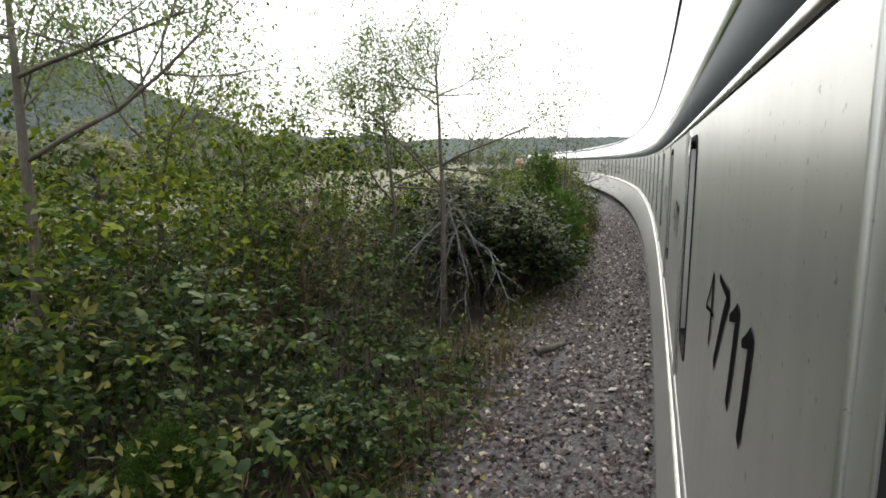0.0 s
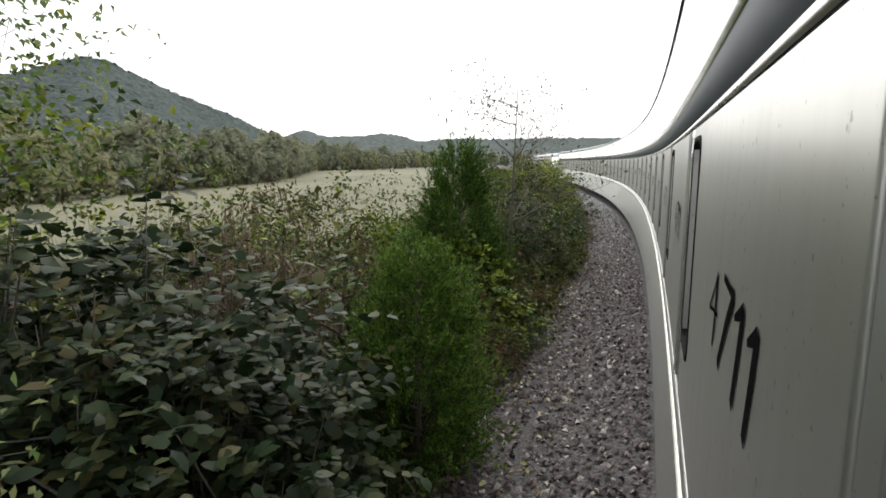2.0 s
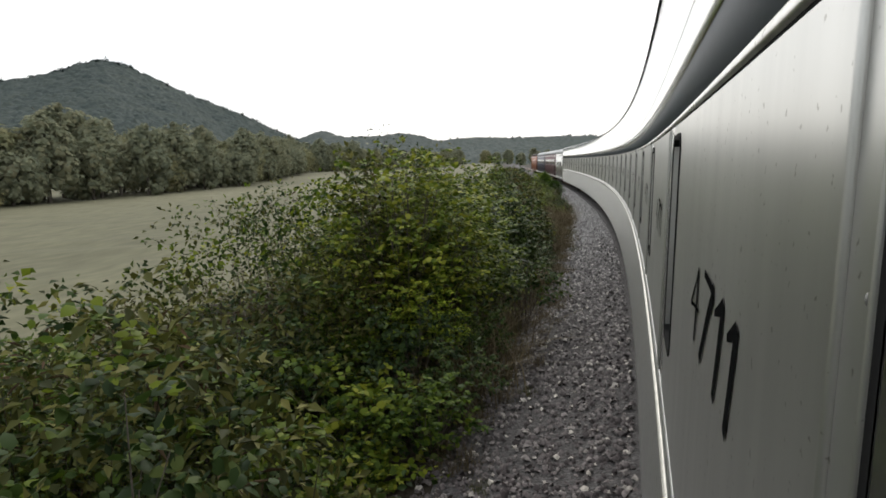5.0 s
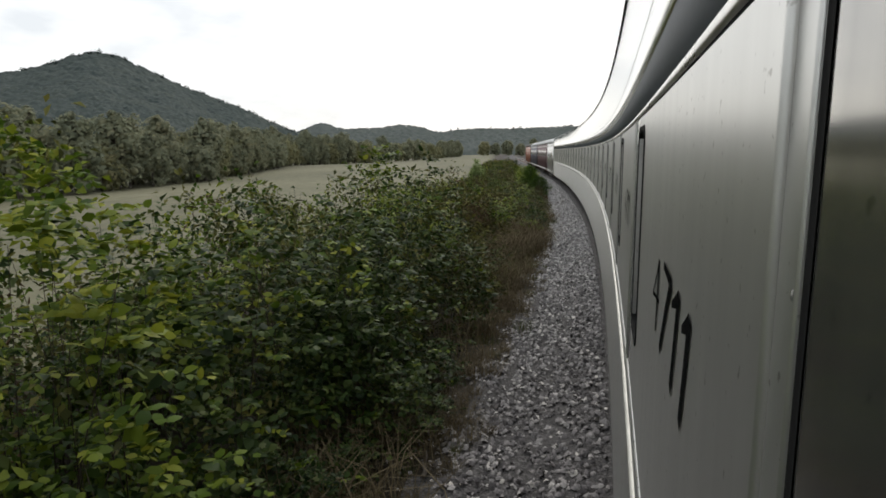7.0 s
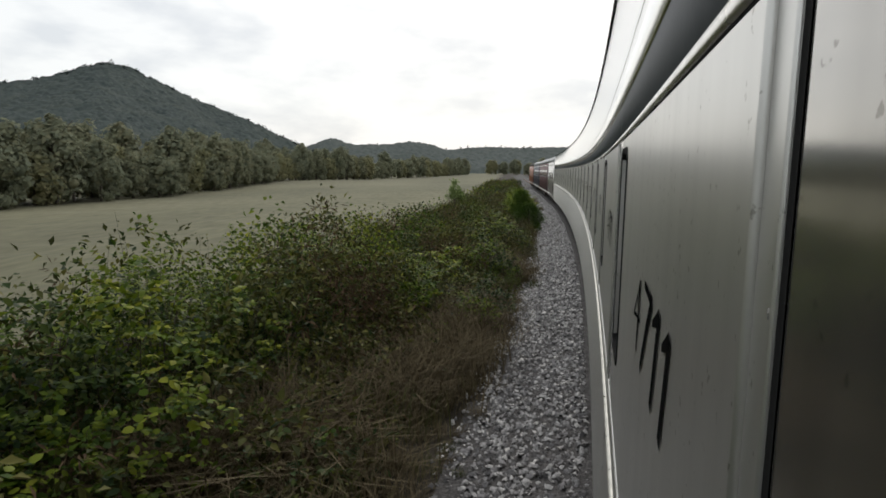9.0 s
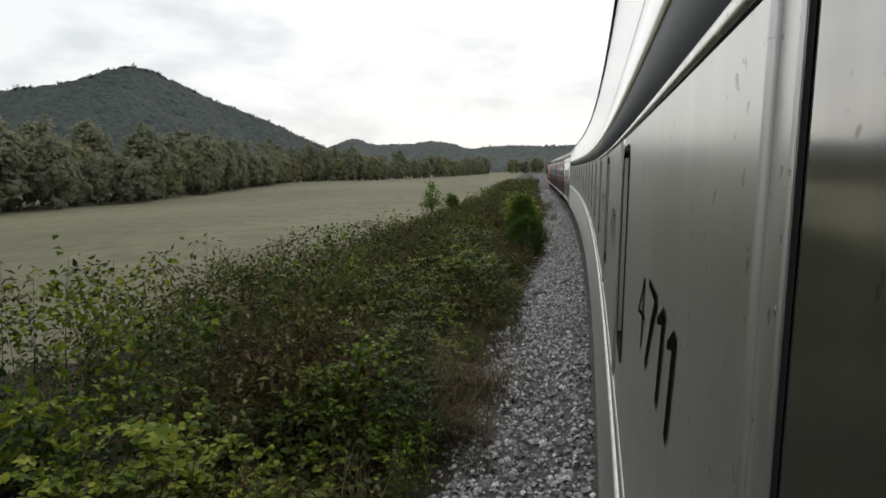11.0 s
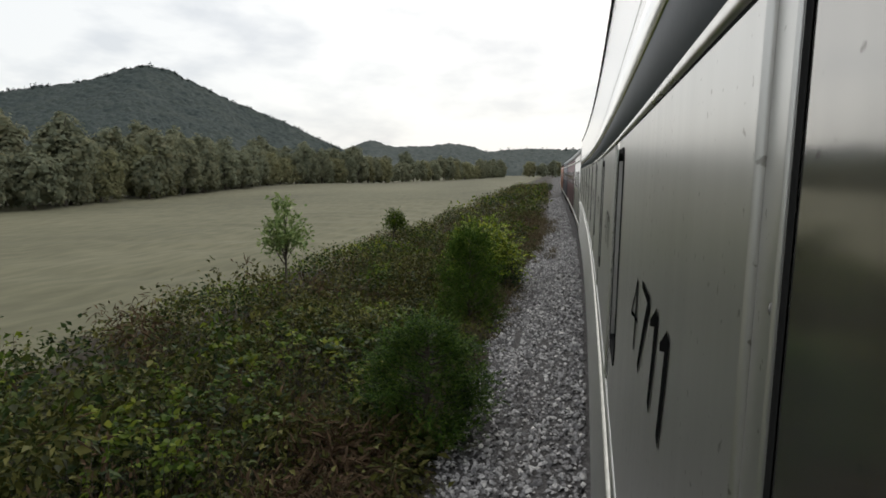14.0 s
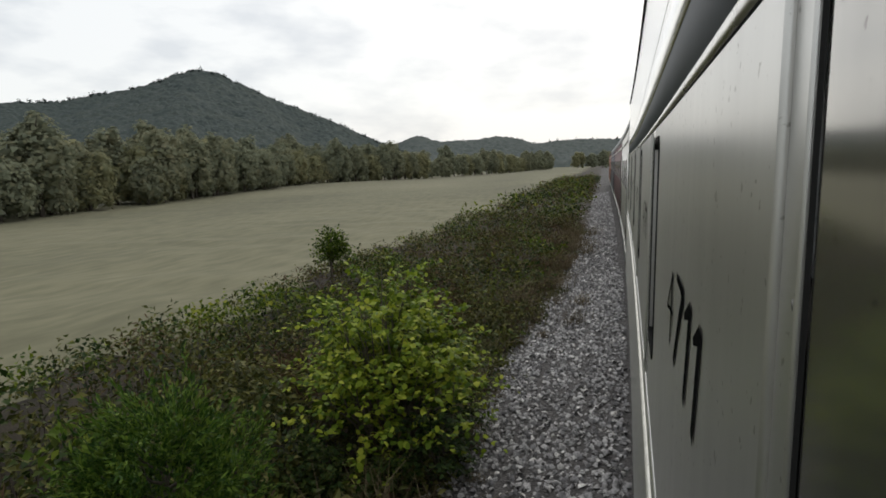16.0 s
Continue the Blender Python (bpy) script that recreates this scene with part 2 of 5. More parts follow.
def stone_material():
    m, n, l = material("ballast_stone")
    out, bsdf = n.new("ShaderNodeOutputMaterial"), n.new("ShaderNodeBsdfPrincipled")
    geo, tc = n.new("ShaderNodeNewGeometry"), n.new("ShaderNodeTexCoord")
    grey = ramp(n, (0.0, (0.10, 0.097, 0.10)), (0.35, (0.225, 0.219, 0.222)), (0.7, (0.36, 0.352, 0.35)), (0.93, (0.49, 0.48, 0.47)), (1.0, (0.66, 0.64, 0.61)))
    brown = ramp(n, (0.0, (0.039, 0.030, 0.029)), (0.35, (0.075, 0.059, 0.058)), (0.7, (0.127, 0.104, 0.101)), (0.93, (0.21, 0.183, 0.169)), (1.0, (0.48, 0.44, 0.38)))
    l.new(geo.outputs["Random Per Island"], grey.inputs["Fac"])
    l.new(geo.outputs["Random Per Island"], brown.inputs["Fac"])
    sep, mr = n.new("ShaderNodeSeparateXYZ"), n.new("ShaderNodeMapRange")
    l.new(geo.outputs["Position"], sep.inputs[0])
    l.new(sep.outputs["Y"], mr.inputs["Value"])
    mr.inputs["From Min"].default_value, mr.inputs["From Max"].default_value = -52.0, -26.0
    mix = n.new("ShaderNodeMixRGB")
    l.new(mr.outputs["Result"], mix.inputs[0])
    l.new(brown.outputs["Color"], mix.inputs[1])
    l.new(grey.outputs["Color"], mix.inputs[2])
    no, mul = n.new("ShaderNodeTexNoise"), n.new("ShaderNodeMixRGB")
    no.inputs["Scale"].default_value, no.inputs["Detail"].default_value = 45.0, 4.0
    l.new(tc.outputs["Object"], no.inputs["Vector"])
    rr = ramp(n, (0.3, (0.55, 0.55, 0.55)), (0.6, (1.15, 1.15, 1.15)))
    l.new(no.outputs["Fac"], rr.inputs["Fac"])
    mul.blend_type = "MULTIPLY"
    mul.inputs[0].default_value = 1.0
    l.new(mix.outputs["Color"], mul.inputs[1])
    l.new(rr.outputs["Color"], mul.inputs[2])
    l.new(mul.outputs["Color"], bsdf.inputs["Base Color"])
    bsdf.inputs["Roughness"].default_value = 0.85
    bsdf.inputs["Specular IOR Level"].default_value = 0.3
    l.new(bsdf.outputs["BSDF"], out.inputs["Surface"])
    return m


M_STONE = stone_material()
# bed colour darkened to give shaded gaps between the stones
M_BED = surface("ballast_bed", [(0.3, (0.03, 0.028, 0.028)), (0.5, (0.07, 0.066, 0.065)), (0.7, (0.16, 0.152, 0.15))], 6, 6, 34, 0.95, 1.0, 0.04, fine_mix=0.75)


def steel_material(name, base, rough, streak=0.06, dirt=0.25):
    """Weathered stainless sheet: vertical streaks, water marks and grime."""
    m, n, l = material(name)
    out, bsdf = n.new("ShaderNodeOutputMaterial"), n.new("ShaderNodeBsdfPrincipled")
    tc, mp = n.new("ShaderNodeTexCoord"), n.new("ShaderNodeMapping")
    mp.inputs["Scale"].default_value = (7, 7, 0.8)
    l.new(tc.outputs["Object"], mp.inputs["Vector"])
    a, b, c = n.new("ShaderNodeTexNoise"), n.new("ShaderNodeTexNoise"), n.new("ShaderNodeTexNoise")
    a.inputs["Scale"].default_value, a.inputs["Detail"].default_value = 2.0, 6.0
    b.inputs["Scale"].default_value, b.inputs["Detail"].default_value = 60.0, 3.0
    c.inputs["Scale"].default_value, c.inputs["Detail"].default_value = 1.6, 5.0
    l.new(mp.outputs["Vector"], a.inputs["Vector"])
    l.new(tc.outputs["Object"], b.inputs["Vector"])
    l.new(tc.outputs["Object"], c.inputs["Vector"])
    r = ramp(n, (0.3, tuple(v * (1 - dirt) for v in base)), (0.65, base))
    l.new(a.outputs["Fac"], r.inputs["Fac"])
    spots = ramp(n, (0.29, (0.35, 0.33, 0.30)), (0.33, (1, 1, 1)))
    l.new(b.outputs["Fac"], spots.inputs["Fac"])
    mul = n.new("ShaderNodeMixRGB")
    mul.blend_type = "MULTIPLY"
    mul.inputs[0].default_value = 0.7
    l.new(r.outputs["Color"], mul.inputs[1])
    l.new(spots.outputs["Color"], mul.inputs[2])
    l.new(mul.outputs["Color"], bsdf.inputs["Base Color"])
    mr = n.new("ShaderNodeMapRange")
    mr.inputs["To Min"].default_value, mr.inputs["To Max"].default_value = rough - streak, rough + streak
    l.new(c.outputs["Fac"], mr.inputs["Value"])
    l.new(mr.outputs["Result"], bsdf.inputs["Roughness"])
    bp = n.new("ShaderNodeBump")
    bp.inputs["Strength"].default_value, bp.inputs["Distance"].default_value = 0.05, 0.01
    l.new(c.outputs["Fac"], bp.inputs["Height"])
    l.new(bp.outputs["Normal"], bsdf.inputs["Normal"])
    bsdf.inputs["Metallic"].default_value = 0.9
    l.new(bsdf.outputs["BSDF"], out.inputs["Surface"])
    return m


M_STEEL = steel_material("stainless_side", (0.64, 0.635, 0.615), 0.33, dirt=0.09)
M_STEEL_BRIGHT = steel_material("bright_sill", (0.78, 0.77, 0.74), 0.28)
M_SILL = steel_material("pale_sill", (0.74, 0.72, 0.66), 0.36)
M_STEEL_UP = surface("polished_upper_side", [(0.3, (0.86, 0.87, 0.88)), (0.7, (0.93, 0.935, 0.94))], 2, 5, 30, 0.16, 0.0, 0.003, metal=1.0, stretch=(1, 1, 0.2))
M_STEEL_DOOR = steel_material("smooth_door_steel", (0.40, 0.39, 0.37), 0.13, 0.03)
M_POST = steel_material("door_post_steel", (0.36, 0.36, 0.35), 0.25)
M_BAND = surface("dark_blue_band", [(0.3, (0.030, 0.042, 0.054)), (0.7, (0.050, 0.064, 0.080))], 3, 5, 40, 0.5, 0.05, 0.005, spec=0.25)
M_RUBBER = plain("black_rubber", (0.012, 0.012, 0.012), 0.9, 0.0, 0.05)
M_GLASS = plain("dark_window_glass", (0.015, 0.018, 0.02), 0.06, 0.0, 0.8)
M_RIVET = plain("dull_rivet", (0.17, 0.165, 0.155), 0.6, 0.3)
M_PAINT_NUM = plain("black_lettering", (0.008, 0.008, 0.008), 1.0, 0.0, 0.0)
M_RED = surface("dull_red_paint", [(0.3, (0.07, 0.03, 0.035)), (0.7, (0.13, 0.055, 0.06))], 1.5, 5, 20, 0.55, 0.05, 0.01)
M_NAVY = surface("dark_navy_paint", [(0.3, (0.03, 0.032, 0.055)), (0.7, (0.06, 0.06, 0.09))], 1.5, 5, 20, 0.5, 0.05, 0.01)
M_ORANGE = surface("orange_paint", [(0.3, (0.22, 0.075, 0.035)), (0.7, (0.34, 0.12, 0.06))], 1.5, 5, 20, 0.5, 0.05, 0.01)
M_UNDER = surface("grimy_underframe", [(0.3, (0.02, 0.018, 0.016)), (0.7, (0.06, 0.052, 0.045))], 4, 5, 30, 0.85, 0.3, 0.01)
M_ROOF = surface("grey_roof_paint", [(0.3, (0.36, 0.37, 0.38)), (0.7, (0.52, 0.53, 0.54))], 1.0, 6, 20, 0.5, 0.1, 0.01)
M_RAIL = surface("rusty_rail", [(0.3, (0.10, 0.05, 0.03)), (0.7, (0.20, 0.12, 0.08))], 6, 5, 40, 0.6, 0.2, 0.005, metal=0.6)


# ------------------------------------------------------------------ mesh helpers
def mesh(name, verts, faces, mat, smooth=False):
    """verts (n,3), faces (m,k) of one size k."""
    verts, faces = np.asarray(verts, np.float32), np.asarray(faces, np.int32)
    me = bpy.data.meshes.new(name)
    m, k = faces.shape
    me.vertices.add(len(verts))
    me.vertices.foreach_set("co", verts.ravel())
    me.loops.add(m * k)
    me.loops.foreach_set("vertex_index", faces.ravel())
    me.polygons.add(m)
    me.polygons.foreach_set("loop_start", np.arange(0, m * k, k, dtype=np.int32))
    if smooth:
        me.polygons.foreach_set("use_smooth", np.ones(m, dtype=bool))
    me.update(calc_edges=True)
    me.validate()
    me.materials.append(mat)
    return me


def thing(name, me, m=None, **tags):
    ob = new(name, me)
    if m is not None:
        ob.matrix_basis = m
    return tagged(ob, **tags)


def part(name, me, parent, label="", kind=""):
    ob = new(name, me)
    ob.parent = parent
    return tagged(ob, label=label, kind=kind)


class Soup:
    """Collects quads (and triangles as quads' halves are kept apart) into one mesh."""

    def __init__(self):
        self.v, self.q, self.t, self.n = [], [], [], 0

    def add(self, verts, quads=(), tris=()):
        verts = np.asarray(verts, float).reshape(-1, 3)
        if len(quads):
            self.q.append(np.asarray(quads, int) + self.n)
        if len(tris):
            self.t.append(np.asarray(tris, int) + self.n)
        self.v.append(verts)
        self.n += len(verts)

    def build(self, name, mat, smooth=False):
        v = np.concatenate(self.v)
        f = []
        if self.q:
            q = np.concatenate(self.q)
            if not self.t:
                return mesh(name, v, q, mat, smooth)
            f += [q[:, [0, 1, 2]], q[:, [0, 2, 3]]]
        if self.t:
            f.append(np.concatenate(self.t))
        return mesh(name, v, np.concatenate(f), mat, smooth)


def tube(soup, points, radii, sides=5):
    """A tapered tube along points."""
    pts = np.asarray(points, float)
    rings = []
    for i, p in enumerate(pts):
        d = pts[min(i + 1, len(pts) - 1)] - pts[max(i - 1, 0)]
        d = d / (np.linalg.norm(d) + 1e-9)
        u = np.cross(d, (0.3, 0.9, 0.2) if abs(d[2]) > 0.8 else (0, 0, 1.0))
        u = u / (np.linalg.norm(u) + 1e-9)
        w = np.cross(d, u)
        a = np.arange(sides) * 2 * np.pi / sides
        rings.append(p + radii[i] * (np.cos(a)[:, None] * u + np.sin(a)[:, None] * w))
    quads = []
    for i in range(len(pts) - 1):
        for j in range(sides):
            k = (j + 1) % sides
            quads.append((i * sides + j, i * sides + k, (i + 1) * sides + k, (i + 1) * sides + j))
    soup.add(np.concatenate(rings), quads)


def box(soup, x0, x1, y0, y1, z0, z1):
    v = [(x0, y0, z0), (x1, y0, z0), (x1, y1, z0), (x0, y1, z0), (x0, y0, z1), (x1, y0, z1), (x1, y1, z1), (x0, y1, z1)]
    soup.add(v, [(0, 3, 2, 1), (4, 5, 6, 7), (0, 1, 5, 4), (1, 2, 6, 5), (2, 3, 7, 6), (3, 0, 4, 7)])


def unit(a):
    return a / (np.linalg.norm(a, axis=-1, keepdims=True) + 1e-9)


def leaf_soup(rng, pts, out_dir, length, width, droop=0.3, spread=0.8, fold=0.25, oval=False, tilt=0.45):
    """Leaves at pts, pointing roughly along out_dir: folded pairs of triangles, or ovals with a drooping tip."""
    n = len(pts)
    d = unit(out_dir + rng.normal(0, spread, (n, 3)) + np.array([0, 0, -droop]))
    up = unit(np.array([0, 0, 1.0]) + rng.normal(0, tilt, (n, 3)))
    side = unit(np.cross(d, up))
    nor = np.cross(side, d)
    ln = (length * rng.uniform(0.6, 1.25, n))[:, None]
    wd = (width * rng.uniform(0.7, 1.2, n))[:, None]
    base, tip = pts, pts + d * ln - nor * ln * 0.12
    if oval:
        a, b = pts + d * ln * 0.26 + nor * ln * 0.03, pts + d * ln * 0.66
        v = np.stack([base, a + side * wd * 0.46, b + side * wd * 0.42, tip, b - side * wd * 0.42, a - side * wd * 0.46], 1).reshape(-1, 3)
        i = np.arange(n)[:, None] * 6
        return v, np.concatenate([i + np.array(k) for k in ((0, 5, 1), (1, 5, 4), (1, 4, 2), (2, 4, 3))])
    mid = pts + d * ln * 0.45
    lft, rgt = mid + side * wd / 2 + nor * fold * wd, mid - side * wd / 2 + nor * fold * wd
    v = np.stack([base, lft, tip, rgt], 1).reshape(-1, 3)
    i = np.arange(n)[:, None] * 4
    f = np.concatenate([i + np.array([0, 2, 1]), i + np.array([0, 3, 2])])
    return v, f


def shoots(rng, c, per, reach, length, width, lean, rise=0.8):
    """Leaves set alternately along short arching shoots that start at c."""
    k = len(c)
    a = rng.uniform(0, 6.283, k)
    d = unit(np.stack([np.cos(a) * 0.7 + lean[0], np.sin(a) * 0.7 + lean[1], rng.uniform(0.15, 1.0, k) * rise], -1))
    ln = reach * rng.uniform(0.5, 1.35, k)
    t = np.linspace(0.12, 1.0, per)[None, :] + rng.normal(0, 0.05, (k, per))
    p = c[:, None] + d[:, None] * (ln[:, None] * t)[..., None]
    p[..., 2] -= 0.30 * ln[:, None] * t ** 2
    side = unit(np.cross(d, np.array([0, 0, 1.0])))
    sg = np.where(np.arange(per) % 2 == 0, 1.0, -1.0)[None, :, None]
    out = side[:, None] * sg * 0.8 + d[:, None] * 0.55
    size = (np.ones((k, 1)) * (1.05 - 0.35 * t)).reshape(-1)
    return leaf_soup(rng, p.reshape(-1, 3), out.reshape(-1, 3), np.repeat(length, per) * size, np.repeat(width, per) * size, 0.25, 0.32, oval=True, tilt=0.38)


# ------------------------------------------------------------------ ground
TREELINE = [(-42, -160), (-46, -60), (-48, -9), (-49, 30), (-53, 50), (-73, 119), (-64, 169), (-60, 260), (-62, 400)]


def bed_height(s):
    return np.interp(s, [-75, -40, -12, 5], [0.42, 0.22, 0.02, 0.04])


def gravel_edge(s):
    """Metres from the walk's line to where the ballast gives way to grass."""
    return np.interp(s, [-80, -66, -61, -56, -48, -36, -28, -16, -9, -3, 2, 9, 15, 30, 60], [2.3, 2.25, 2.1, 1.95, 1.6, 1.35, 1.15, 1.4, 1.5, 1.35, 1.5, 1.65, 1.35, 1.2, 1.3])


def inward(s):
    """How far the growth has crept towards the track."""
    return np.interp(s, [-80, -62, -56, -47, -20, -8, 0, 10, 40], [-0.3, -0.3, -0.45, -0.75, -0.8, -0.7, -0.5, -0.45, -0.5])


def ground_height(x, y):
    x, y = np.asarray(x, float), np.asarray(y, float)
    s, q = line_coords(x, y)
    b = bed_height(s)
    prof = np.interp(q, [-40, -8, -4.6, -3.6, -0.2, 0.5, 1.9, 2.6, 5.0, 9.0, 50, 400], [-1.0, -0.8, -0.1, 0.25, 0.25, 0.04, -0.12, -0.28, -0.30, -0.2, -1.0, -1.0])
    k = np.interp(q, [-40, -8, 2.5, 9], [0, 1, 1, 0])
    wob = 0.07 * np.sin(x * 0.9 + 1.3 * np.sin(y * 0.7)) * np.cos(y * 1.1 + x * 0.4) * np.interp(np.abs(q), [0, 1.6, 3], [0.0, 0.15, 1.0])
    swell = 0.45 * np.exp(-((x + 62) / 26) ** 2 - ((y - 110) / 45) ** 2)
    return prof + b * k + wob + swell


def axis(fine0, fine1, step, far):
    a = list(np.arange(fine0, fine1, step))
    d, p = step * 1.35, fine1
    while p < far:
        a.append(p)
        p += d
        d *= 1.22
    a.append(far)
    d, p = step * 1.35, fine0
    while p > -far:
        p -= d
        d *= 1.22
        a.append(max(p, -far))
    return np.array(sorted(set(np.round(a, 3))))


gx, gy = axis(-20, 4, 0.35, 4500), axis(-90, 60, 0.6, 4500)
X, Y = np.meshgrid(gx, gy)
Z = ground_height(X, Y)
nx, ny = len(gx), len(gy)
idx = np.arange(nx * ny).reshape(ny, nx)
gf = np.stack([idx[:-1, :-1], idx[:-1, 1:], idx[1:, 1:], idx[1:, :-1]], -1).reshape(-1, 4)
g_me = mesh("ground", np.stack([X, Y, Z], -1).reshape(-1, 3), gf, M_SOIL, True)
g_me.materials.append(M_FIELD)
g_me.materials.append(M_BED)
gs, gq = line_coords(X, Y)
cq = (gq[:-1, :-1] + gq[1:, 1:]) / 2 + 0.5 * np.sin(Y[:-1, :-1] * 0.8) + 0.4 * np.sin(Y[:-1, :-1] * 2.3 + 1)
mi = np.where(cq > 8.2 + np.interp(gs[:-1, :-1], [-80, -52], [7.0, 0.0]), 1, 0)
cq2 = (gq[:-1, :-1] + gq[1:, 1:]) / 2
mi = np.where((cq2 > -4.8) & (cq2 < gravel_edge(gs[:-1, :-1])), 2, mi)
g_me.polygons.foreach_set("material_index", mi.reshape(-1).astype(np.int32))
ground = thing("ground", g_me, label="earth, dry field and gravel track bed in one sheet", category="ground", kind="structure")

# ------------------------------------------------------------------ track ballast
rng = np.random.default_rng(5)


def stones(s0, s1, q0, q1, per_m2, size):
    n = int((s1 - s0) * (q1 - q0) * per_m2)
    s, q = rng.uniform(s0, s1, n), rng.uniform(q0, q1, n)
    q = q + 0.10 * np.sin(s * 1.7) * (q > 1.0)
    ok = q < gravel_edge(s) + 0.12 * np.sin(s * 3.1) + rng.exponential(0.10, n) - 0.05
    s, q = s[ok], q[ok]
    n = len(s)
    p = along_np(s, q, 0.0)
    p[:, 2] = ground_height(p[:, 0], p[:, 1]) + rng.uniform(-0.015, 0.03, n)
    r = size * rng.uniform(0.55, 1.35, n)
    c = np.array([(-1, -0.7, -0.2), (0.1, -1, 0.35), (1, -0.3, -0.25), (0.5, 0.9, 0.2), (-0.7, 0.7, 0.3), (0.05, 0.05, 1.0), (0, 0, -0.9)], float)
    v = c[None] * (r[:, None] * rng.uniform(0.55, 1.0, (n, 3)))[:, None, :] * 0.72
    v = v * rng.uniform(0.65, 1.25, (n, 7, 1))
    a, b = rng.uniform(0, 6.28, n), rng.normal(0, 0.6, n)
    ca, sa, cb, sb = np.cos(a), np.sin(a), np.cos(b), np.sin(b)
    x, y, z = v[..., 0], v[..., 1], v[..., 2]
    y, z = cb[:, None] * y - sb[:, None] * z, sb[:, None] * y + cb[:, None] * z
    x, y = ca[:, None] * x - sa[:, None] * y, sa[:, None] * x + ca[:, None] * y
    v = np.stack([x, y, z], -1) + p[:, None, :]
    f = np.array([(0, 1, 5), (1, 2, 5), (2, 3, 5), (3, 4, 5), (4, 0, 5)])
    return v.reshape(-1, 3), (np.arange(n)[:, None, None] * 7 + f[None]).reshape(-1, 3)


v1, f1 = stones(-80, 16, -0.1, 1.8, 400, 0.050)
v2, f2 = stones(-80, 16, 1.7, 2.5, 330, 0.044)
v3, f3 = stones(16, 60, 0.0, 2.0, 90, 0.07)
sv = np.concatenate([v1, v2, v3])
sf = np.concatenate([f1, f2 + len(v1), f3 + len(v1) + len(v2)])
ballast = thing("ballast", mesh("ballast", sv, sf, M_STONE), label="loose crushed grey and brownish ballast stones along the track", category="ballast", kind="stuff")

# the nearest stones, each one loose
stone_meshes = []
for k in range(8):
    bm = bmesh.new()
    bmesh.ops.create_icosphere(bm, subdivisions=1, radius=0.03)
    sr = random.Random(k)
    for w in bm.verts:
        w.co *= sr.uniform(0.7, 1.2)
        w.co.z *= 0.75
    me = bpy.data.meshes.new("stone")
    bm.to_mesh(me)
    bm.free()
    me.materials.append(M_STONE)
    stone_meshes.append(me)
sr = random.Random(12)
for k in range(290):
    p = along(sr.uniform(-14, -2), sr.uniform(0.3, 1.45))
    ob = part("stone", stone_meshes[k % 8], ballast)
    sc = sr.uniform(0.6, 1.15)
    ob.matrix_basis = pose(p.x, p.y, float(ground_height(p.x, p.y)) + 0.02, sr.uniform(0, 360), sr.uniform(0, 360), sr.uniform(0, 360)) @ Matrix.Diagonal((sc, sc, sc, 1))


# ------------------------------------------------------------------ train
BAY = 2.4092                       # metres from door post to door post
SIDE = 0.12                        # clear distance from the walk to the car side


def sweep(soup, profile, s0, s1, n=4, close=False):
    """A profile of (lateral to the right, height) swept along the line."""
    pr = list(profile)
    ss = np.linspace(s0, s1, n + 1)
    v = np.array([[along(s, -l, z) for l, z in pr] for s in ss]).reshape(-1, 3)
    k = len(pr)
    quads = []
    for i in range(n):
        for j in range(k if close else k - 1):
            jj = (j + 1) % k
            quads.append((i * k + j, (i + 1) * k + j, (i + 1) * k + jj, i * k + jj))
    soup.add(v, quads)
    if close:
        c0, c1 = v[:k].mean(0), v[-k:].mean(0)
        soup.add(np.concatenate([v[:k], [c0]]), (), [(j, (j + 1) % k, k) for j in range(k)])
        soup.add(np.concatenate([v[-k:], [c1]]), (), [((j + 1) % k, j, k) for j in range(k)])


def bar(soup, s0, s1, l0, l1, z0, z1, n=1):
    sweep(soup, [(l0, z0), (l1, z0), (l1, z1), (l0, z1)], s0, s1, n, True)


def rounded_frame(soup, s0, s1, z0, z1, lat, width, depth, r=0.07, k=5):
    """A window frame with rounded corners, standing proud of the side."""
    def ring(a0, a1, b0, b1, rad, l):
        pts = []
        for cx, cz, st in ((a1 - rad, b1 - rad, 0), (a0 + rad, b1 - rad, 90), (a0 + rad, b0 + rad, 180), (a1 - rad, b0 + rad, 270)):
            for i in range(k + 1):
                t = radians(st + 90 * i / k)
                pts.append(along(cx + rad * math.cos(t), -l, cz + rad * math.sin(t)))
        return np.array(pts)
    a = ring(s0, s1, z0, z1, r, lat)
    b = ring(s0, s1, z0, z1, r, lat - depth)
    c = ring(s0 + width, s1 - width, z0 + width, z1 - width, max(r - width, 0.01), lat - depth)
    d = ring(s0 + width, s1 - width, z0 + width, z1 - width, max(r - width, 0.01), lat + 0.05)
    m = len(a)
    q = []
    for g in range(3):
        for i in range(m):
            j = (i + 1) % m
            q.append((g * m + i, g * m + j, (g + 1) * m + j, (g + 1) * m + i))
    soup.add(np.concatenate([a, b, c, d]), q)


def stroke(soup, pts, widths, base, lat):
    """A hand-painted stroke on the car side: points in (along, up)."""
    vs, q = [], []
    for i, (u, z) in enumerate(pts):
        a, b = pts[max(i - 1, 0)], pts[min(i + 1, len(pts) - 1)]
        d = np.array([b[0] - a[0], b[1] - a[1]])
        d = d / (np.linalg.norm(d) + 1e-9)
        w = widths[i] / 2
        for sg in (1, -1):
            vs.append(along(base + u + sg * d[1] * w, -(lat - 0.002), z - sg * d[0] * w))
    for i in range(len(pts) - 1):
        q.append((2 * i, 2 * i + 2, 2 * i + 3, 2 * i + 1))
    soup.add(np.array(vs), q)


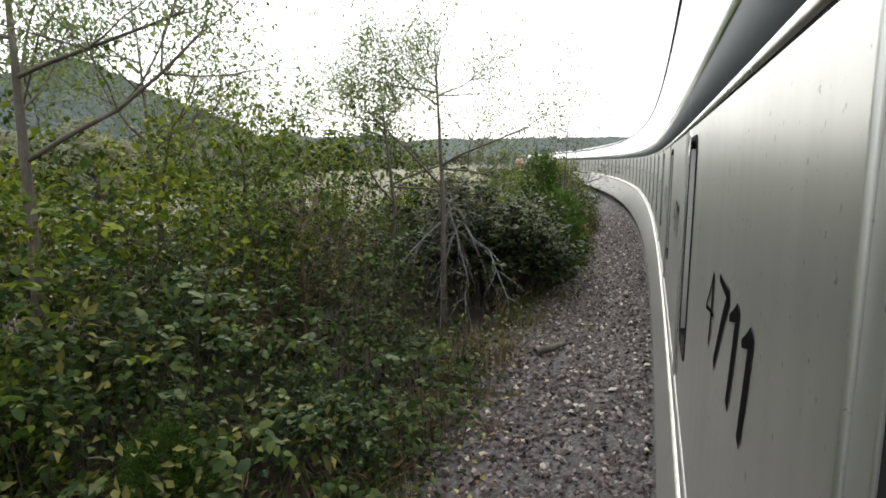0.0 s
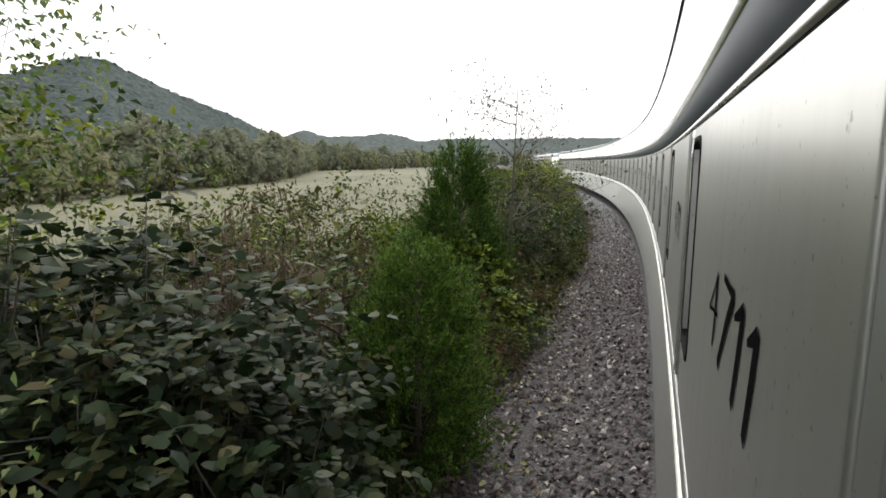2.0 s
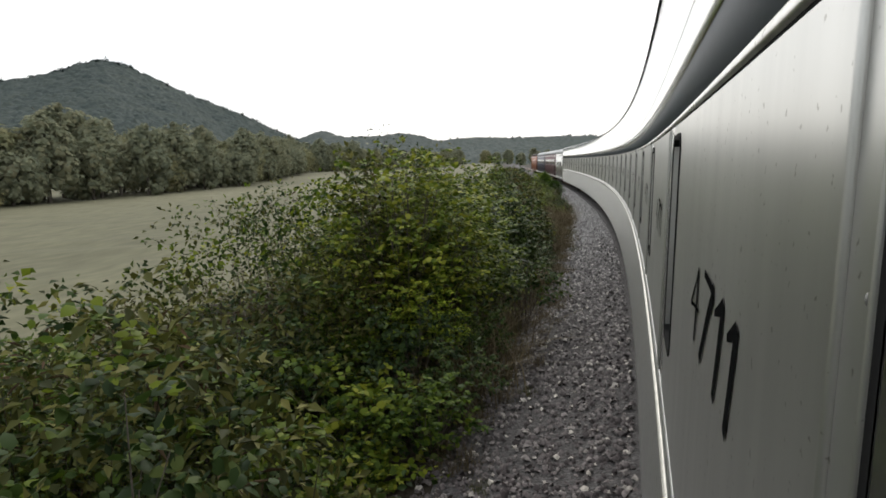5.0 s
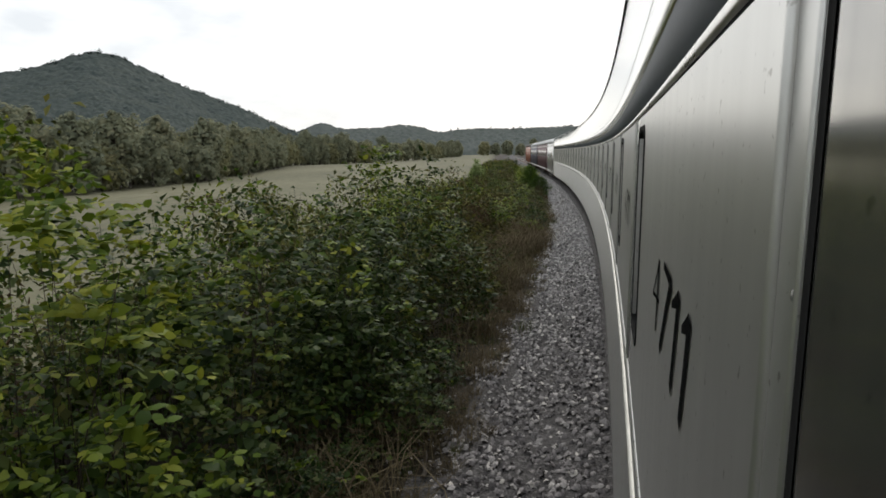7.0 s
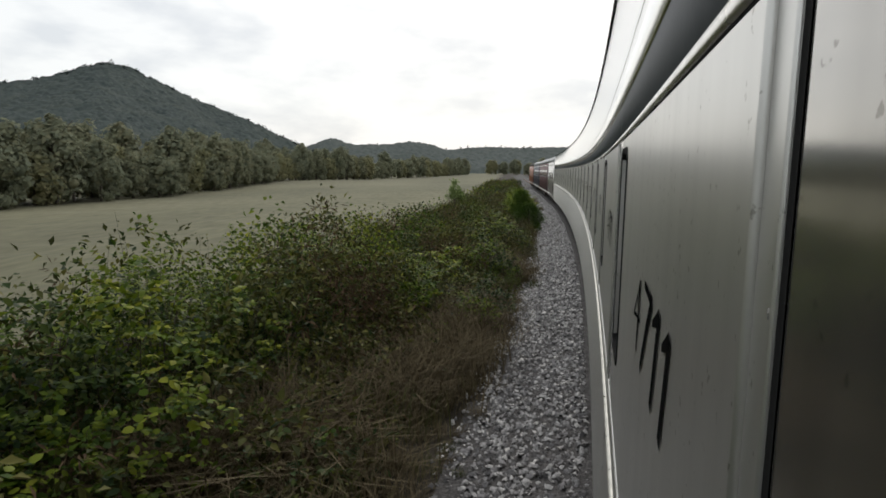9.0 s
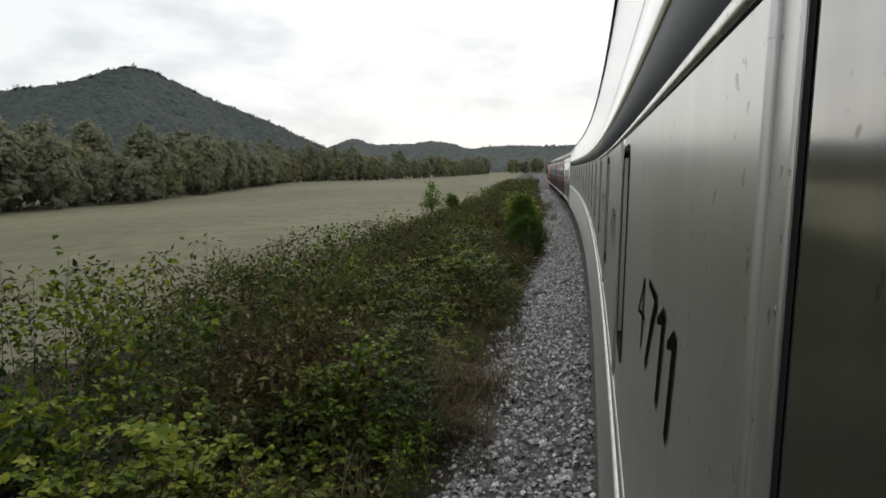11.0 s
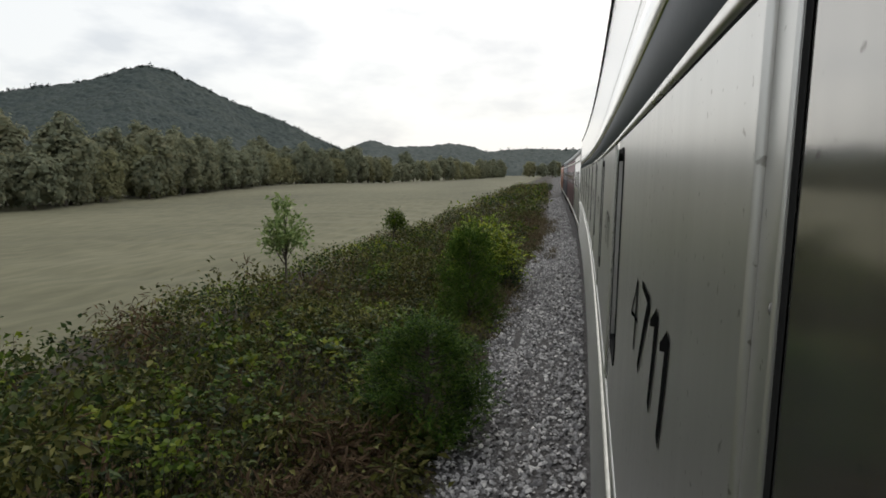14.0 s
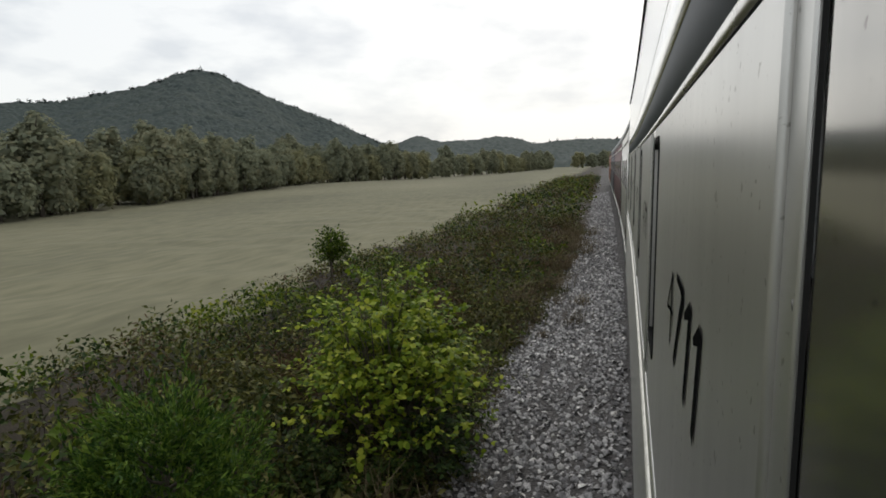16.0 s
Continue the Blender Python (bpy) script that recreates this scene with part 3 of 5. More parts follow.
WIN0, WIN1, WINZ0, WINZ1 = 2.225, 2.56, 2.30, 3.072     # window, from the walk's place at a whole half second
SEAM = 0.384


def coach(first, bays, label):
    """One stainless coach of equal bays, bent to the line so finely that no chord shows."""
    s0 = first + SEAM
    s1 = s0 + bays * BAY
    root = thing("passenger_coach", None, label=label, category="train car", group="cars of the train")
    root.location = along((s0 + s1) / 2, -1.6, 0.45)
    inv = Matrix.Translation(root.location).inverted()

    def put(name, soup, mat, parent=root, label="", smooth=False):
        ob = part(name, soup.build(name, mat, smooth), parent, label)
        ob.matrix_parent_inverse = inv if parent is root else Matrix.Identity(4)
        return ob
    n = bays * 4
    a, b = s0 + 0.004, s1 - 0.004
    so = Soup()
    # roof, far side and floor
    sweep(so, [(SIDE - 0.004, 4.135), (SIDE + 0.10, 4.20), (SIDE + 0.35, 4.27), (SIDE + 0.9, 4.34), (SIDE + 1.5, 4.36), (SIDE + 2.1, 4.34), (SIDE + 2.65, 4.27), (SIDE + 2.95, 4.10),
               (SIDE + 3.0, 3.2), (SIDE + 3.0, 1.0)], a, b, n)
    put("roof", so, M_ROOF, smooth=True)
    so = Soup()
    bar(so, a, b, SIDE + 0.02, SIDE + 2.98, 0.92, 1.02, n)
    for s in (s0 + 3.2, s1 - 3.2):
        bar(so, s - 1.7, s + 1.7, SIDE + 0.45, SIDE + 2.5, 0.55, 0.92, 3)
    for k in range(3):
        u = s0 + 7.5 + k * 3.2
        bar(so, u, u + 2.2, SIDE + 0.2, SIDE + 1.0, 0.50, 0.92, 2)
    put("underframe", so, M_UNDER)
    for s in (s0 + 2.2, s0 + 4.4, s1 - 4.4, s1 - 2.2):
        for l in (SIDE + 0.74, SIDE + 2.24):
            so = Soup()
            c, d = along(s, -l, 0.87), along(s, -l - 0.12, 0.87)
            ring = []
            for o, r in ((c, 0.42), (c, 0.30), (d, 0.30), (d, 0.42)):
                ring.append([(o.x + (along(s + r * math.cos(t), -l, 0) - along(s, -l, 0)).x, o.y + (along(s + r * math.cos(t), -l, 0) - along(s, -l, 0)).y, 0.87 + r * math.sin(t)) for t in np.arange(16) * math.pi / 8])
            v = np.array(ring).reshape(-1, 3)
            q = [(g * 16 + i, g * 16 + (i + 1) % 16, ((g + 1) % 4) * 16 + (i + 1) % 16, ((g + 1) % 4) * 16 + i) for g in range(4) for i in range(16)]
            so.add(v, q)
            box(so, c.x - 0.06, c.x + 0.06, c.y - 0.3, c.y + 0.3, 0.8, 0.94)
            put("wheel", so, M_UNDER)
    # long strips of the near side
    so = Soup()
    sweep(so, [(SIDE + 0.002, 3.287), (SIDE - 0.006, 3.289), (SIDE - 0.006, 3.445), (SIDE - 0.003, 3.448), (SIDE - 0.003, 4.112)], a, b, n)
    put("upper_side", so, M_STEEL_UP, label="bright upper side sheet")
    so = Soup()
    bar(so, a, b, SIDE - 0.018, SIDE, 4.112, 4.136, n)
    put("gutter", so, M_RUBBER)
    so = Soup()
    bar(so, a, b, SIDE - 0.0062, SIDE - 0.002, 3.440, 3.449, n)
    put("lap_joint", so, M_POST, label="grimy lap joint")
    so = Soup()
    sweep(so, [(SIDE + 0.004, 3.152), (SIDE - 0.001, 3.154), (SIDE - 0.001, 3.287)], a, b, n)
    put("letter_band", so, M_BAND, label="dark blue painted band")
    so = Soup()
    sweep(so, [(SIDE + 0.006, 3.132), (SIDE - 0.003, 3.134), (SIDE - 0.005, 3.143), (SIDE - 0.003, 3.152), (SIDE + 0.006, 3.153)], a, b, n)
    put("trim_strip", so, M_STEEL_BRIGHT)
    so = Soup()
    bar(so, a, b, SIDE + 0.001, SIDE + 0.012, 3.125, 3.1325, n)
    put("rubber_joint", so, M_RUBBER)
    so = Soup()
    sweep(so, [(SIDE - 0.005, 1.958), (SIDE - 0.019, 1.951), (SIDE - 0.020, 1.945), (SIDE - 0.019, 1.938), (SIDE - 0.005, 1.934)], a, b, n)
    put("sill", so, M_SILL, label="pale polished sill strip")
    so = Soup()
    sweep(so, [(SIDE + 0.001, 2.045), (SIDE - 0.006, 2.041), (SIDE - 0.006, 1.885), (SIDE + 0.004, 1.876)], a, b, n)
    put("belt_plate", so, M_STEEL)
    so = Soup()
    pr = [(SIDE + 0.004, 1.874)]
    for k in range(13):
        z = 1.86 - k * 0.08
        pr += [(SIDE + 0.004, z), (SIDE - 0.006, z - 0.012), (SIDE - 0.009, z - 0.035), (SIDE - 0.006, z - 0.058), (SIDE + 0.004, z - 0.070)]
    pr += [(SIDE + 0.004, 0.80), (SIDE + 0.03, 0.78)]
    sweep(so, pr, a, b, n)
    put("fluted_skirt", so, M_STEEL)
    # bays
    for k in range(bays):
        base = first + k * BAY
        p0, p1 = base + SEAM + 0.003, base + SEAM + BAY - 0.003
        w0, w1 = base + WIN0, base + WIN1
        so = Soup()
        sweep(so, [(SIDE, 2.035), (SIDE, WINZ0)], p0, w1 + 0.03, 4)
        sweep(so, [(SIDE, WINZ1), (SIDE, 3.126)], p0, w1 + 0.03, 4)
        sweep(so, [(SIDE, WINZ0), (SIDE, WINZ1)], p0, w0, 3)
        sweep(so, [(SIDE, WINZ0), (SIDE, WINZ1)], w1, w1 + 0.03, 1)
        for u in (w0, w1):
            v = [along(u, -SIDE, WINZ0), along(u, -SIDE, WINZ1), along(u, -SIDE - 0.07, WINZ1), along(u, -SIDE - 0.07, WINZ0)]
            so.add(np.array(v), [(0, 1, 2, 3)])
        put("side_panel", so, M_STEEL)
        so = Soup()
        sweep(so, [(SIDE, 2.035), (SIDE, 3.126)], w1 + 0.03, p1, 1)
        put("door_panel", so, M_STEEL_DOOR, label="smooth bright door sheet")
        for nm, u, d in (("post_bead", p0 + 0.070, 0.005), ("post_bead", p0 + 0.082, 0.002), ("seam_bead", p0 + 0.012, 0.003)):
            so = Soup()
            tube(so, [along(u, -SIDE + d * 0.4, z) for z in (2.04, 2.6, 3.122)], [d, d, d], 8)
            put(nm, so, M_STEEL)
        so = Soup()
        sweep(so, [(SIDE - 0.001, 2.04), (SIDE - 0.001, 3.126)], p0 - 0.006, p0 + 0.007, 1)
        put("seam", so, M_RUBBER)
        so = Soup()
        rings = []
        for r, d in ((0.0052, -0.001), (0.0048, 0.002), (0.0035, 0.0035), (0.0005, 0.004)):
            rings.append([along(p0 + 0.017 + r * math.cos(t), -SIDE + d, 2.914 + r * math.sin(t)) for t in np.arange(12) * math.pi / 6])
        v = np.array(rings).reshape(-1, 3)
        so.add(v, [(g * 12 + i, g * 12 + (i + 1) % 12, (g + 1) * 12 + (i + 1) % 12, (g + 1) * 12 + i) for g in range(3) for i in range(12)])
        put("rivet", so, M_RIVET, smooth=True)
        so = Soup()
        rounded_frame(so, w0 - 0.03, w1 + 0.03, WINZ0 - 0.02, WINZ1 + 0.018, SIDE, 0.022, 0.004)
        fr = put("window_frame", so, M_RUBBER)
        so = Soup()
        sweep(so, [(SIDE + 0.035, WINZ0 - 0.01), (SIDE + 0.035, WINZ1 + 0.01)], w0 - 0.01, w1 + 0.01, 1)
        put("pane", so, M_GLASS, fr, "dark reflecting glass").matrix_parent_inverse = Matrix.Identity(4)
        # lettering 4 7 1 1
        digits = [
            [([(1.388, 2.759), (1.43, 2.72), (1.52, 2.655)], [0.012, 0.012, 0.014]), ([(1.52, 2.656), (1.44, 2.668), (1.346, 2.675)], [0.010, 0.010, 0.010]), ([(1.388, 2.760), (1.395, 2.67), (1.411, 2.592)], [0.026, 0.028, 0.022])],
            [([(1.275, 2.772), (1.19, 2.768), (1.116, 2.764)], [0.016, 0.018, 0.022]), ([(1.118, 2.768), (1.19, 2.70), (1.286, 2.588)], [0.034, 0.034, 0.028])],
            [([(1.092, 2.735), (1.04, 2.752), (0.997, 2.768)], [0.012, 0.022, 0.030]), ([(0.997, 2.774), (1.024, 2.68), (1.056, 2.592)], [0.036, 0.036, 0.030])],
            [([(0.940, 2.735), (0.90, 2.750), (0.862, 2.766)], [0.012, 0.022, 0.030]), ([(0.858, 2.773), (0.884, 2.68), (0.911, 2.594)], [0.034, 0.034, 0.030])]]
        for strokes in digits:
            so = Soup()
            for pts, wd in strokes:
                stroke(so, pts, wd, base, SIDE)
            put("numeral", so, M_PAINT_NUM)
    return root


for k in range(5):
    coach(-40 * BAY + k * 9 * BAY, 9, "stainless steel passenger coach with black numerals and fluted skirt")


def far_car(name, s0, s1, mat, roof_mat, label, windows, parts=None):
    """A car of the train further up the line, with underframe, wheels, windows and doors."""
    root = thing(name, None, label=label, category="train car" if name != "locomotive" else "locomotive", group="cars of the train")
    root.location = along((s0 + s1) / 2, -1.6, 0.45)
    inv = Matrix.Translation(root.location).inverted()

    def put(nm, soup, m, smooth=False):
        ob = part(nm, soup.build(nm, m, smooth), root)
        ob.matrix_parent_inverse = inv
        return ob
    so = Soup()
    sweep(so, [(SIDE, 3.7), (SIDE, 0.9), (SIDE + 3, 0.9), (SIDE + 3, 3.7)], s0, s1, 4, True)
    put("body", so, mat)
    so = Soup()
    sweep(so, [(SIDE - 0.02, 3.7), (SIDE + 0.04, 3.98), (SIDE + 0.4, 4.2), (SIDE + 1.5, 4.34), (SIDE + 2.6, 4.2), (SIDE + 2.94, 3.98), (SIDE + 3.02, 3.7)], s0 - 0.02, s1 + 0.02, 4, True)
    put("roof", so, roof_mat)
    so = Soup()
    bar(so, s0 + 0.3, s1 - 0.3, SIDE + 0.3, SIDE + 2.7, 0.75, 1.0, 3)
    for k in (0.38, 0.5, 0.62):
        c = s0 + (s1 - s0) * k
        bar(so, c - 0.9, c + 0.9, SIDE + 0.1, SIDE + 0.9, 0.5, 0.98)
    put("underframe", so, M_UNDER)
    for e in (s0 + 2.4, s1 - 2.4):
        so = Soup()
        bar(so, e - 1.7, e + 1.7, SIDE + 0.5, SIDE + 0.68, 0.72, 0.98)
        put("bogie", so, M_UNDER)
        for u in (e - 1.15, e + 1.15):
            for l in (SIDE + 0.74, SIDE + 2.14):
                so = Soup()
                tube(so, [along(u, -l, 0.89), along(u, -l - 0.13, 0.89)], [0.44, 0.44], 14)
                tube(so, [along(u, -l + 0.001, 0.89), along(u, -l - 0.131, 0.89)], [0.1, 0.44], 14)
                put("wheel", so, M_UNDER)
    n = windows
    for k in range(n):
        c = s0 + (s1 - s0) * (k + 1) / (n + 1)
        so = Soup()
        bar(so, c - 0.7, c + 0.7, SIDE - 0.006, SIDE + 0.03, 2.35, 3.05)
        put("window", so, M_GLASS)
    for c in (s0 + 0.9, s1 - 0.9):
        so = Soup()
        bar(so, c - 0.4, c + 0.4, SIDE - 0.004, SIDE + 0.03, 1.1, 3.2)
        put("door", so, M_POST if mat is M_STEEL else M_UNDER)
    so = Soup()
    bar(so, s0, s1, SIDE - 0.01, SIDE + 0.02, 3.44, 3.52, 4)
    bar(so, s0, s1, SIDE - 0.01, SIDE + 0.02, 1.0, 1.1, 4)
    put("trim", so, M_STEEL_BRIGHT)
    return root


near_end = -40 * BAY + SEAM + 45 * BAY
far_car("passenger_coach", near_end + 0.7, near_end + 9.5, M_STEEL, M_ROOF, "stainless steel coach with grey roof", 3)
far_car("coach", near_end + 10.2, near_end + 27, M_RED, M_ROOF, "dull red painted coach with pale roof", 6)
far_car("coach", near_end + 27.8, near_end + 45, M_NAVY, M_ROOF, "dark navy painted coach with pale roof", 6)
far_car("locomotive", near_end + 46, near_end + 64, M_ORANGE, M_UNDER, "orange diesel locomotive with dark roof", 2)

for l in (SIDE + 0.80, SIDE + 2.22):
    so = Soup()
    bar(so, -96, 160, l - 0.035, l + 0.035, 0.28, 0.45, 90)
    thing("rail", so.build("rail", M_RAIL), label="rusty steel rail under the train", category="rail", group="rails of the track", kind="structure")


# ------------------------------------------------------------------ plants: one maker for each kind
def fill_dome(r, n, rad, h, flat=0.0):
    """Points in a dome, more of them near its skin."""
    a = r.uniform(0, 2 * np.pi, n)
    u = r.uniform(0, 1, n) ** 0.45
    el = np.arcsin(r.uniform(-0.15, 1, n))
    return np.stack([rad * u * np.cos(a) * np.cos(el), rad * u * np.sin(a) * np.cos(el), h * (0.42 + 0.55 * u * np.sin(el))], -1)


def stems_to(soup, r, targets, thick, wob=0.06):
    for p in targets:
        b = np.array([r.normal(0, 0.07), r.normal(0, 0.07), -0.05])
        m = b * 0.45 + p * 0.55 + r.normal(0, wob, 3)
        m[2] = p[2] * 0.6
        tube(soup, [b, m, p], [thick, thick * 0.7, thick * 0.3], 3)


def leafy_shrub(seed, rad, h, clusters, per, length, width, mat, droop=0.35):
    r = np.random.default_rng(seed)
    c = fill_dome(r, clusters, rad, h) + r.normal(0, 0.05, (clusters, 3))
    st = Soup()
    stems_to(st, r, c[: clusters // 3], 0.010)
    c[:, 2] = np.maximum(c[:, 2] - 0.12, 0.05)
    out = unit(c - np.array([0, 0, h * 0.3]))
    v, f = [], []
    for p, o in zip(c, out):
        vv, ff = shoots(r, p[None] + r.normal(0, 0.05, (2, 3)), per, 0.30 * (rad / 0.6) ** 0.5, np.full(2, length), np.full(2, width), o * 1.1, 0.9)
        v.append(vv)
        f.append(ff)
    off = np.cumsum([0] + [len(x) for x in v[:-1]])
    v, f = np.concatenate(v), np.concatenate([ff + o for ff, o in zip(f, off)])
    v[:, 2] = np.maximum(v[:, 2], 0.02)
    return st.build("stems", M_BARK), mesh("foliage", v, f, mat)


def weed_clump(seed, rad, h, n_stems, mat, heads=True, leaf_len=0.085):
    r = np.random.default_rng(seed)
    st, lv, hd = Soup(), [], []
    for i in range(n_stems):
        b = np.array([r.normal(0, rad * 0.5), r.normal(0, rad * 0.5), -0.04])
        hh = h * r.uniform(0.55, 1.1)
        tip = b + np.array([r.normal(0, 0.14), r.normal(0, 0.14), hh])
        mid = (b + tip) / 2 + np.array([r.normal(0, 0.03), r.normal(0, 0.03), 0])
        tube(st, [b, mid, tip], [0.006, 0.0045, 0.002], 3)
        k = int(20 * hh / 1.1)
        t = r.uniform(0.12, 0.95, k)[:, None]
        lv.append(b * (1 - t) ** 2 + 2 * mid * t * (1 - t) + tip * t ** 2)
        if heads and r.random() < 0.6:
            m = 7
            hd.append(tip + r.normal(0, 1, (m, 3)) * np.array([0.03, 0.03, 0.07]) - np.array([0, 0, 0.06]))
    pts = np.concatenate(lv)
    a = r.uniform(0, 6.283, len(pts))
    v, f = leaf_soup(r, pts, np.stack([np.cos(a), np.sin(a), a * 0 + 0.25], -1), leaf_len, leaf_len * 0.42, 0.3, 0.3)
    me_h = None
    if hd:
        hp = np.concatenate(hd)
        hv, hf = leaf_soup(r, hp, unit(r.normal(0, 1, (len(hp), 3)) + np.array([0, 0, 1.0])), 0.06, 0.028, 0, 0.5)
        me_h = mesh("seed_heads", hv, hf, M_SEED)
    return st.build("stems", M_BARK), mesh("foliage", v, f, mat), me_h


def juniper_mesh(seed, rad, h, boughs, sprays, needles):
    """A conical bush of upswept boughs, each ending in a tuft of needle sprays."""
    r = np.random.default_rng(seed)
    st = Soup()
    tube(st, [(0, 0, -0.05), (0.02, 0, h * 0.4), (0, 0.02, h * 0.9)], [0.05, 0.035, 0.01], 6)
    base_pts, dirs = [], []
    for i in range(boughs):
        g = (i + 0.5) / boughs
        z = h * (0.05 + 0.93 * g ** 0.9)
        a = i * 2.4 + r.normal(0, 0.35)
        w = rad * np.interp(z / h, [0, 0.25, 0.55, 0.85, 1.0], [0.85, 1.0, 0.9, 0.55, 0.12]) * r.uniform(0.68, 1.15)
        tip = np.array([w * np.cos(a), w * np.sin(a), z])
        root = np.array([0.0, 0.0, max(z - 0.35 * w - 0.1, 0.02)])
        tube(st, [root, (root + tip) / 2 - np.array([0, 0, 0.03]), tip], [0.012, 0.008, 0.003], 3)
        for _ in range(sprays):
            u = r.uniform(0.45, 1.05)
            p0 = root + (tip - root) * u + r.normal(0, 0.075, 3)
            d = unit(np.array([np.cos(a), np.sin(a), r.uniform(0.2, 1.0)]) + r.normal(0, 0.45, 3))
            t = r.uniform(0, 1.0, needles)[:, None]
            base_pts.append(p0 + d * t * 0.20 + r.normal(0, 0.018, (needles, 3)) * (1.3 - t))
            dirs.append(np.repeat(d[None], needles, 0))
    pts, ds = np.concatenate(base_pts), np.concatenate(dirs)
    pts[:, 2] = np.maximum(pts[:, 2], 0.02)
    v, f = leaf_soup(r, pts, ds * 1.3, 0.052, 0.016, -0.1, 0.5, 0.1)
    return st.build("stems", M_BARK), mesh("foliage", v, f, M_NEEDLE)


def branch(st, r, p, d, length, thick, depth, tips, spread=0.55, up=0.15):
    n = 4
    pts, rad = [p], [thick]
    q, dd = p.copy(), d.copy()
    for i in range(n):
        dd = unit(dd + r.normal(0, 0.13, 3) + np.array([0, 0, up * 0.3]))
        q = q + dd * length / n
        pts.append(q.copy())
        rad.append(thick * (1 - 0.6 * (i + 1) / n))
        if depth > 0 and i >= 1:
            for _ in range(2 if depth > 1 else 1):
                side = unit(dd + r.normal(0, spread, 3) + np.array([0, 0, up]))
                branch(st, r, q.copy(), side, length * r.uniform(0.45, 0.7), thick * (0.5 - 0.06 * i), depth - 1, tips, spread, up)
    tube(st, pts, rad, 6 if thick > 0.03 else (4 if thick > 0.01 else 3))
    if depth <= 1:
        tips += pts[2:]


def tree_mesh(seed, h, thick, per_tip, leaf_len, mat, bark, trunk_frac=0.4, depth=3, spread=0.6, leaf_spread=0.2):
    r = np.random.default_rng(seed)
    st, tips = Soup(), []
    trunk = [np.array([0, 0, -0.15]), np.array([r.normal(0, 0.05), r.normal(0, 0.05), h * trunk_frac * 0.5]), np.array([r.normal(0, 0.1), r.normal(0, 0.1), h * trunk_frac])]
    top = np.array([r.normal(0, 0.15), r.normal(0, 0.15), h * 0.92])
    tube(st, trunk + [(trunk[2] + top) / 2, top], [thick, thick * 0.85, thick * 0.7, thick * 0.4, thick * 0.12], 7)
    for i in range(9):
        t = r.uniform(0, 0.9)
        p = trunk[2] * (1 - t) + top * t
        a = i * 2.4 + r.normal(0, 0.3)
        d = unit(np.array([np.cos(a), np.sin(a), r.uniform(0.1, 0.8)]))
        branch(st, r, p, d, h * 0.34 * (1 - 0.5 * t), thick * 0.42 * (1 - 0.5 * t), depth - 1, tips, spread)
    tp = np.array(tips)
    me_l = None
    if per_tip:
        keep = r.random(len(tp)) < min(1.0, per_tip)
        tp = np.repeat(tp[keep], max(1, int(round(per_tip))), 0)
        pts = tp + r.normal(0, leaf_spread, tp.shape)
        v, f = leaf_soup(r, pts, unit(r.normal(0, 1, pts.shape)), leaf_len, leaf_len * 0.55, 0.5, 0.5)
        me_l = mesh("crown", v, f, mat)
    return st.build("trunk", bark, True), me_l


def grass_mesh(seed, n, rad, h, mat, bend=0.5):
    r = np.random.default_rng(seed)
    b = np.stack([r.normal(0, rad, n), r.normal(0, rad, n), np.full(n, -0.02)], -1)
    a = r.uniform(0, 6.283, n)
    d = np.stack([np.cos(a), np.sin(a), a * 0], -1)
    hh = (h * r.uniform(0.5, 1.2, n))[:, None]
    bd = (bend * r.uniform(0.3, 1.3, n))[:, None]
    side = np.stack([-np.sin(a), np.cos(a), a * 0], -1) * 0.006
    z = np.array([0, 0, 1.0])
    m1, m2 = b + z * hh * 0.55 + d * hh * bd * 0.25, b + z * hh * (1 - 0.25 * bd) + d * hh * bd
    v = np.stack([b - side, b + side, m1 + side * 0.8, m1 - side * 0.8, m2 + side * 0.2, m2 - side * 0.2], 1).reshape(-1, 3)
    i = np.arange(n)[:, None] * 6
    return mesh("blades", v, np.concatenate([i + np.array([0, 1, 2, 3]), i + np.array([3, 2, 4, 5])]), mat)


def plant(name, stems, foliage, extra=None, label="", category="", group=""):
    """A plant made once, as the parts it is copied from."""
    parts = [("trunk" if "tree" in name else "stem", stems, "")]
    if foliage:
        parts.append(("crown" if "tree" in name else "foliage", foliage, ""))
    if extra:
        parts.append(("spray", extra, "") if "tree" in name else ("seed_head", extra, "brown dry seed heads"))
    return dict(name=name, parts=parts, label=label, category=category, group=group)


def stand(s, q, scale=1.0, spin=None, squash=1.0, sink=0.0, here=False):
    p = along(s, q if here else q + float(inward(s)))
    z = float(ground_height(p.x, p.y)) - sink
    sp = random.uniform(0, 6.283) if spin is None else spin
    return Matrix.Translation((p.x, p.y, z)) @ Matrix.Rotation(sp, 4, "Z") @ Matrix.Diagonal((scale, scale, scale * squash, 1))


PLANTED = []


class Kind:
    """A few variants of one plant; put() notes where one stands."""

    def __init__(self, makers):
        self.makers, self.made = makers, {}

    def put(self, m, i=None):
        i = random.randrange(len(self.makers)) if i is None else i % len(self.makers)
        if i not in self.made:
            self.made[i] = self.makers[i]()
        PLANTED.append((self.made[i], m))


